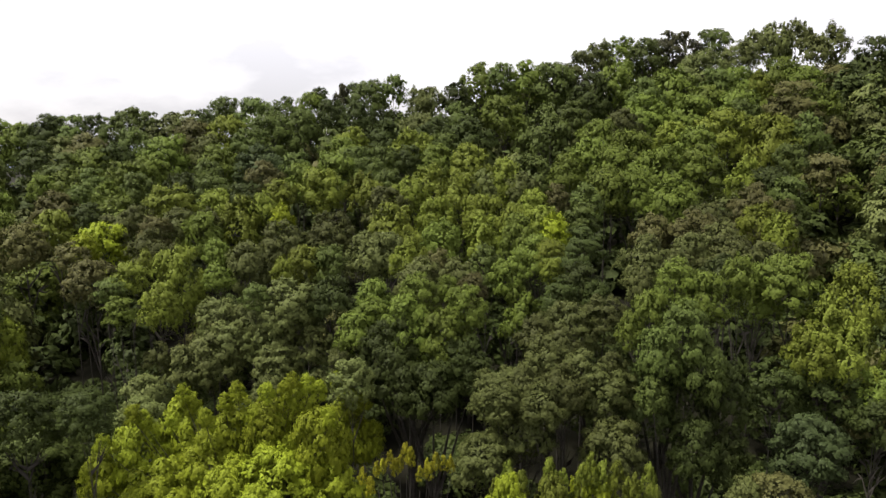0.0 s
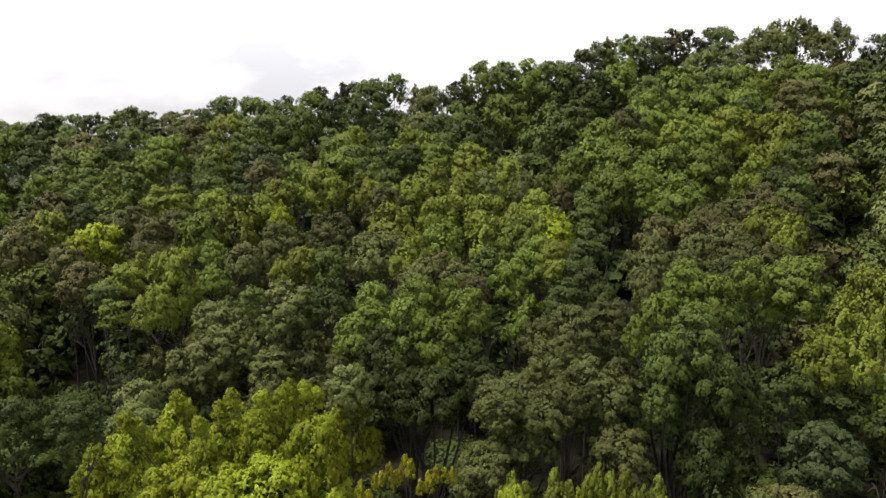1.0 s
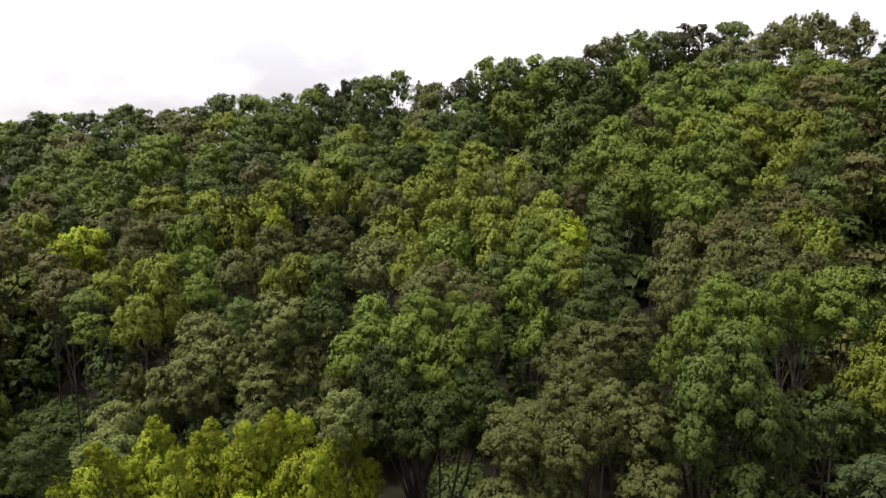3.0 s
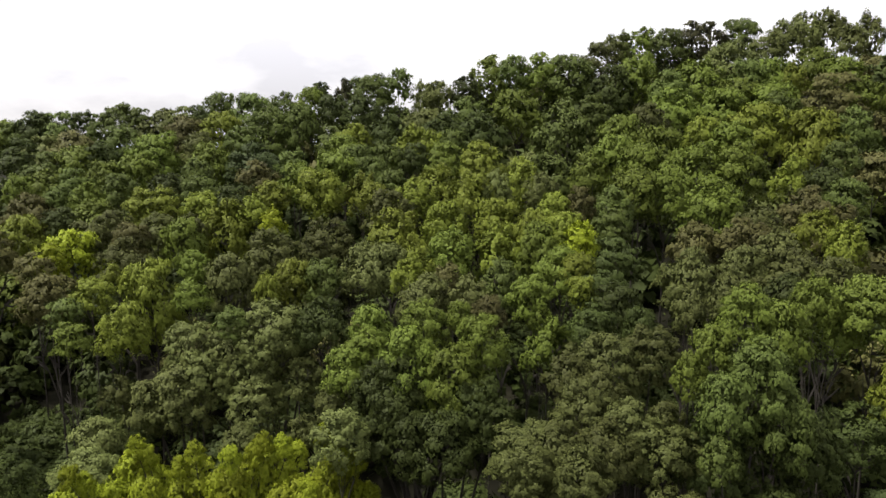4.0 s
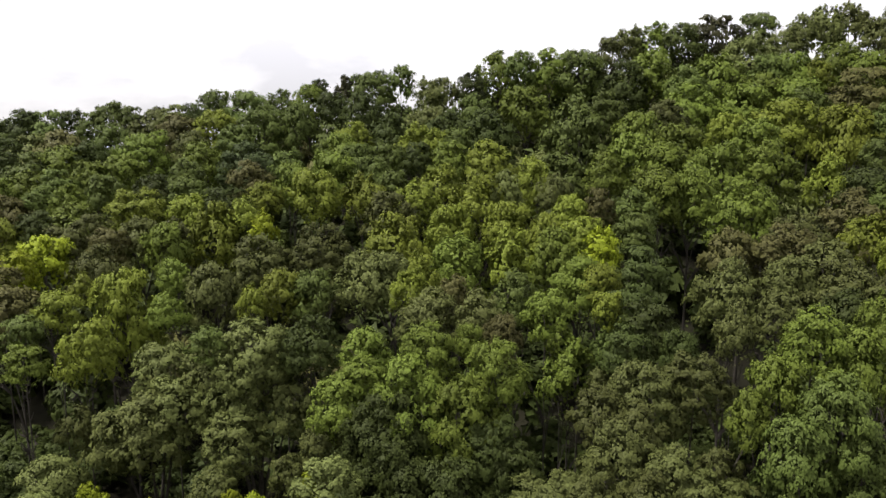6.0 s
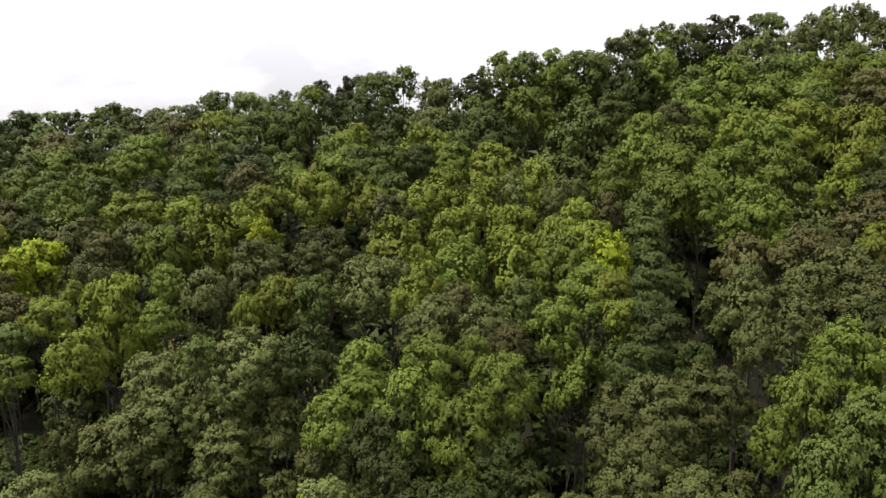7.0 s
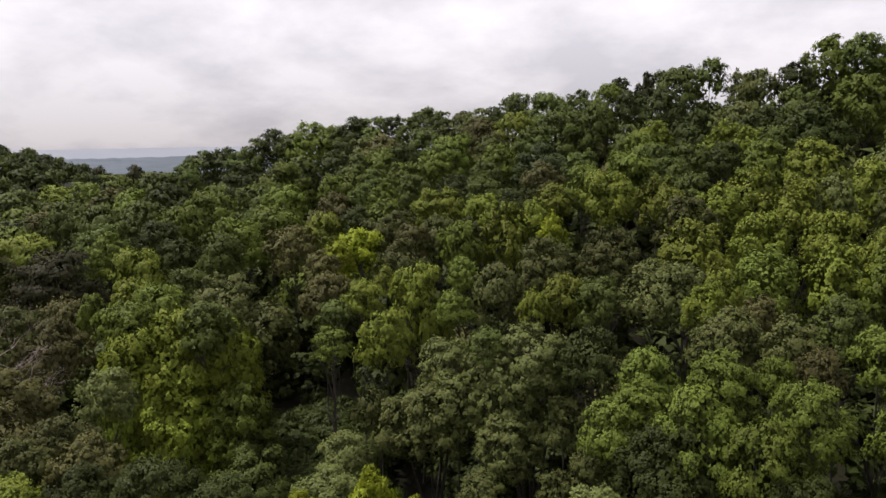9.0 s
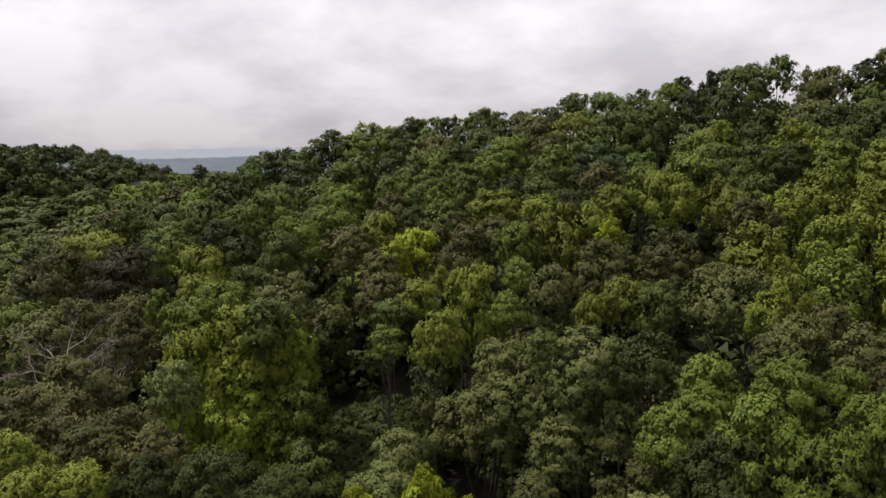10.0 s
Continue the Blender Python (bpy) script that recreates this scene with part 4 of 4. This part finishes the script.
many_stemmed_tree([
    (2.8, 31.7, 18.5, 0.8, 2.4),
    (3.5, 31.7, 18.0, 0.8, 2.1),
    (2.3, 31.8, 17.7, 0.8, 1.8),
    (4.9, 31.5, 18.8, 0.8, 2.6),
    (5.5, 31.4, 18.2, 0.7, 2.0),
    (6.4, 31.2, 18.6, 0.9, 2.3),
    (6.8, 31.1, 19.2, 0.9, 2.6),
    (7.4, 31.0, 18.9, 0.9, 2.3),
    (8.0, 30.8, 18.9, 0.9, 2.3),
    (9.4, 30.4, 19.0, 0.8, 2.3),
    (8.8, 30.6, 18.4, 0.8, 1.7),
], "lime", "shoots", "slender upright shoots")
dead_tree(-44.6, 40.0, 23.0, 9.5)
STANDING.append((-45.0, 40.2, 10.0))


# ---- the rest of the wood ----
GAPS = [(-36, 61, 7.0), (-31, 53, 5.5), (-26, 46, 4.0), (17.5, 64, 4.0), (16, 72, 3.5), (13, 80, 3.5)]  # hollows with no tall trees
TINTS = ["green"] * 6 + ["dark"] * 4 + ["bright"] * 2 + ["grey"] * 3 + ["olive"] + ["brown"] * 2
HABITS = ["round"] * 4 + ["oak"] * 4 + ["tiers"] * 1 + ["shoots"] * 1


def fill_wood():
    """Trees between those set singly: the nearest as things, those behind as one wood."""
    rng = random.Random(11)
    step, far = 6.5, {}

    def add(tint, verts, faces, normals, size, place, a):
        turn = np.array([[math.cos(a), -math.sin(a), 0], [math.sin(a), math.cos(a), 0], [0, 0, 1]])
        lean = None if normals is None else unit(normals / size) @ turn.T
        far.setdefault(tint, []).append((verts * size @ turn.T + place, faces, lean))

    spots = [((i + 0.5 * (j % 2) + rng.uniform(-0.3, 0.3)) * step, (j + rng.uniform(-0.3, 0.3)) * step * 0.9) for i in range(-68, 28) for j in range(-24, 68)]
    for x, y in spots:
        tint, habit, w, rise, v = rng.choice(TINTS), rng.choice(HABITS), rng.uniform(5.5, 8.5), rng.uniform(-1.5, 0.3), rng.randrange(4)
        a = rng.uniform(0, 6.28)
        near = min((math.hypot(x - p, y - q) - 0.33 * (w + c) for p, q, c in STANDING), default=9)
        if near < (0.2 if math.hypot(x, y - 15) < 75 else -0.6):
            continue
        hollow = any((x - p) ** 2 + (y - q) ** 2 < (r + 3) ** 2 for p, q, r in GAPS)
        d = math.hypot(x, y - 15)
        ahead = y > 12 and -2.1 < x / max(y - 8, 1) < 1.0
        if hollow or not ahead and d > 45 and y > -60:
            continue
        # the unseen wood behind, on the added rise, is thinned
        if y < -45 and (abs(x) > 150 or rng.random() < 0.6):
            continue
        if x < -150 and 0.5 * (y - 158) - 0.87 * (x + 250) > 15:
            continue
        if (y > 164 + 0.1 * x and x > -150) or (d > 175 and rng.random() < 0.25):
            continue
        # filler among the set trees is kept lower, so the gaps stay dark
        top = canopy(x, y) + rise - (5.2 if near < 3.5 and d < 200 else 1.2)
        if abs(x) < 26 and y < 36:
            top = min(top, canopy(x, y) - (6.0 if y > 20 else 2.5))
        # near filler gets dark leaf colours in place of the shade between crowns
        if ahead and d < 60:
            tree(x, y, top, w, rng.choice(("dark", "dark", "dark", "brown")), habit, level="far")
            continue
        # the far hill's dark, bluish tone of distance is put into its leaf colours
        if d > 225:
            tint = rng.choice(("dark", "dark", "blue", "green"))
        level = "far" if ahead and d < 90 or d < 45 else "low" if ahead and (d < 175 and near > 0.8 or 235 < d < 320) else "tiny"
        base = ground_z(x, y)
        depth = min((top - base) * 0.85, w)
        add(tint, *CROWNS[level, habit, v], (w / 1.9, w / 1.9, depth / 2), (x, y, top - depth * 0.5), a)
        if d < 110:
            tv, tf = TRUNKS["tiny", habit, v]
            add("bark", tv, tf, None, (w / 2 * 0.85, w / 2 * 0.85, (top - base) * 0.95), (x, y, base), a)
    # the understorey: added low crowns close the wood, dark-leaved to stand for shade
    for i in range(-42, 20):
        for j in range(2, 25):
            x, y = (i + rng.uniform(-0.4, 0.4)) * 6.5, (j + rng.uniform(-0.4, 0.4)) * 6.5
            v, habit = rng.randrange(4), rng.choice(("round", "oak", "tiers"))
            w, h, a = rng.uniform(6.5, 9.5), rng.uniform(4.5, 6.5), rng.uniform(0, 6.28)
            if not -1.9 < x / (y + 4) < 0.8 or y > 156:
                continue
            d = math.hypot(x, y - 15)
            if d < 75 and (i + j) % 2:
                continue
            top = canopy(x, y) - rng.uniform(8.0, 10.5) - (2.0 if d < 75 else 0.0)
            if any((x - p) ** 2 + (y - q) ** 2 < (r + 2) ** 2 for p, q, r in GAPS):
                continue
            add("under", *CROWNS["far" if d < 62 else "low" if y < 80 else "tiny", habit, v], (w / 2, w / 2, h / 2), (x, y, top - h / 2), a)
    # shrubs added on the floor of the hollows, dark-leaved to stand for shade
    for p, q, r in GAPS:
        for k in range(int(r * r)):
            a, e = k * 2.39996, r * 1.15 * math.sqrt((k + 0.5) / (r * r))
            x, y, w, h = p + e * math.cos(a), q + e * math.sin(a), rng.uniform(3.0, 4.5), rng.uniform(2.0, 3.5)
            add("under", *CROWNS["far", "oak", k % 4], (w / 2, w / 2, h / 2), (x, y, ground_z(x, y) + h * 0.45), a)
    for tint, pieces in far.items():
        verts, faces = joined([p[:2] for p in pieces])
        if tint == "bark":
            ob = new("distant_trunks", mesh_from("distant_trunks", verts, faces, BARK, True))
            tagged(ob, "trunks of the farther woodland trees", "woodland", kind="stuff")
            continue
        normals = np.concatenate([p[2] for p in pieces])
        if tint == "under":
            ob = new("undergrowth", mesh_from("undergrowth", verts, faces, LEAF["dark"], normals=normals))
            tagged(ob, "low filler crowns under the tall trees, dark leaves standing in for shade", "undergrowth", kind="stuff")
        else:
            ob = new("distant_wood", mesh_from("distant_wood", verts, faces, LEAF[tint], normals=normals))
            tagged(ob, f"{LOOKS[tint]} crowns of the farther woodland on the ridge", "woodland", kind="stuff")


fill_wood()
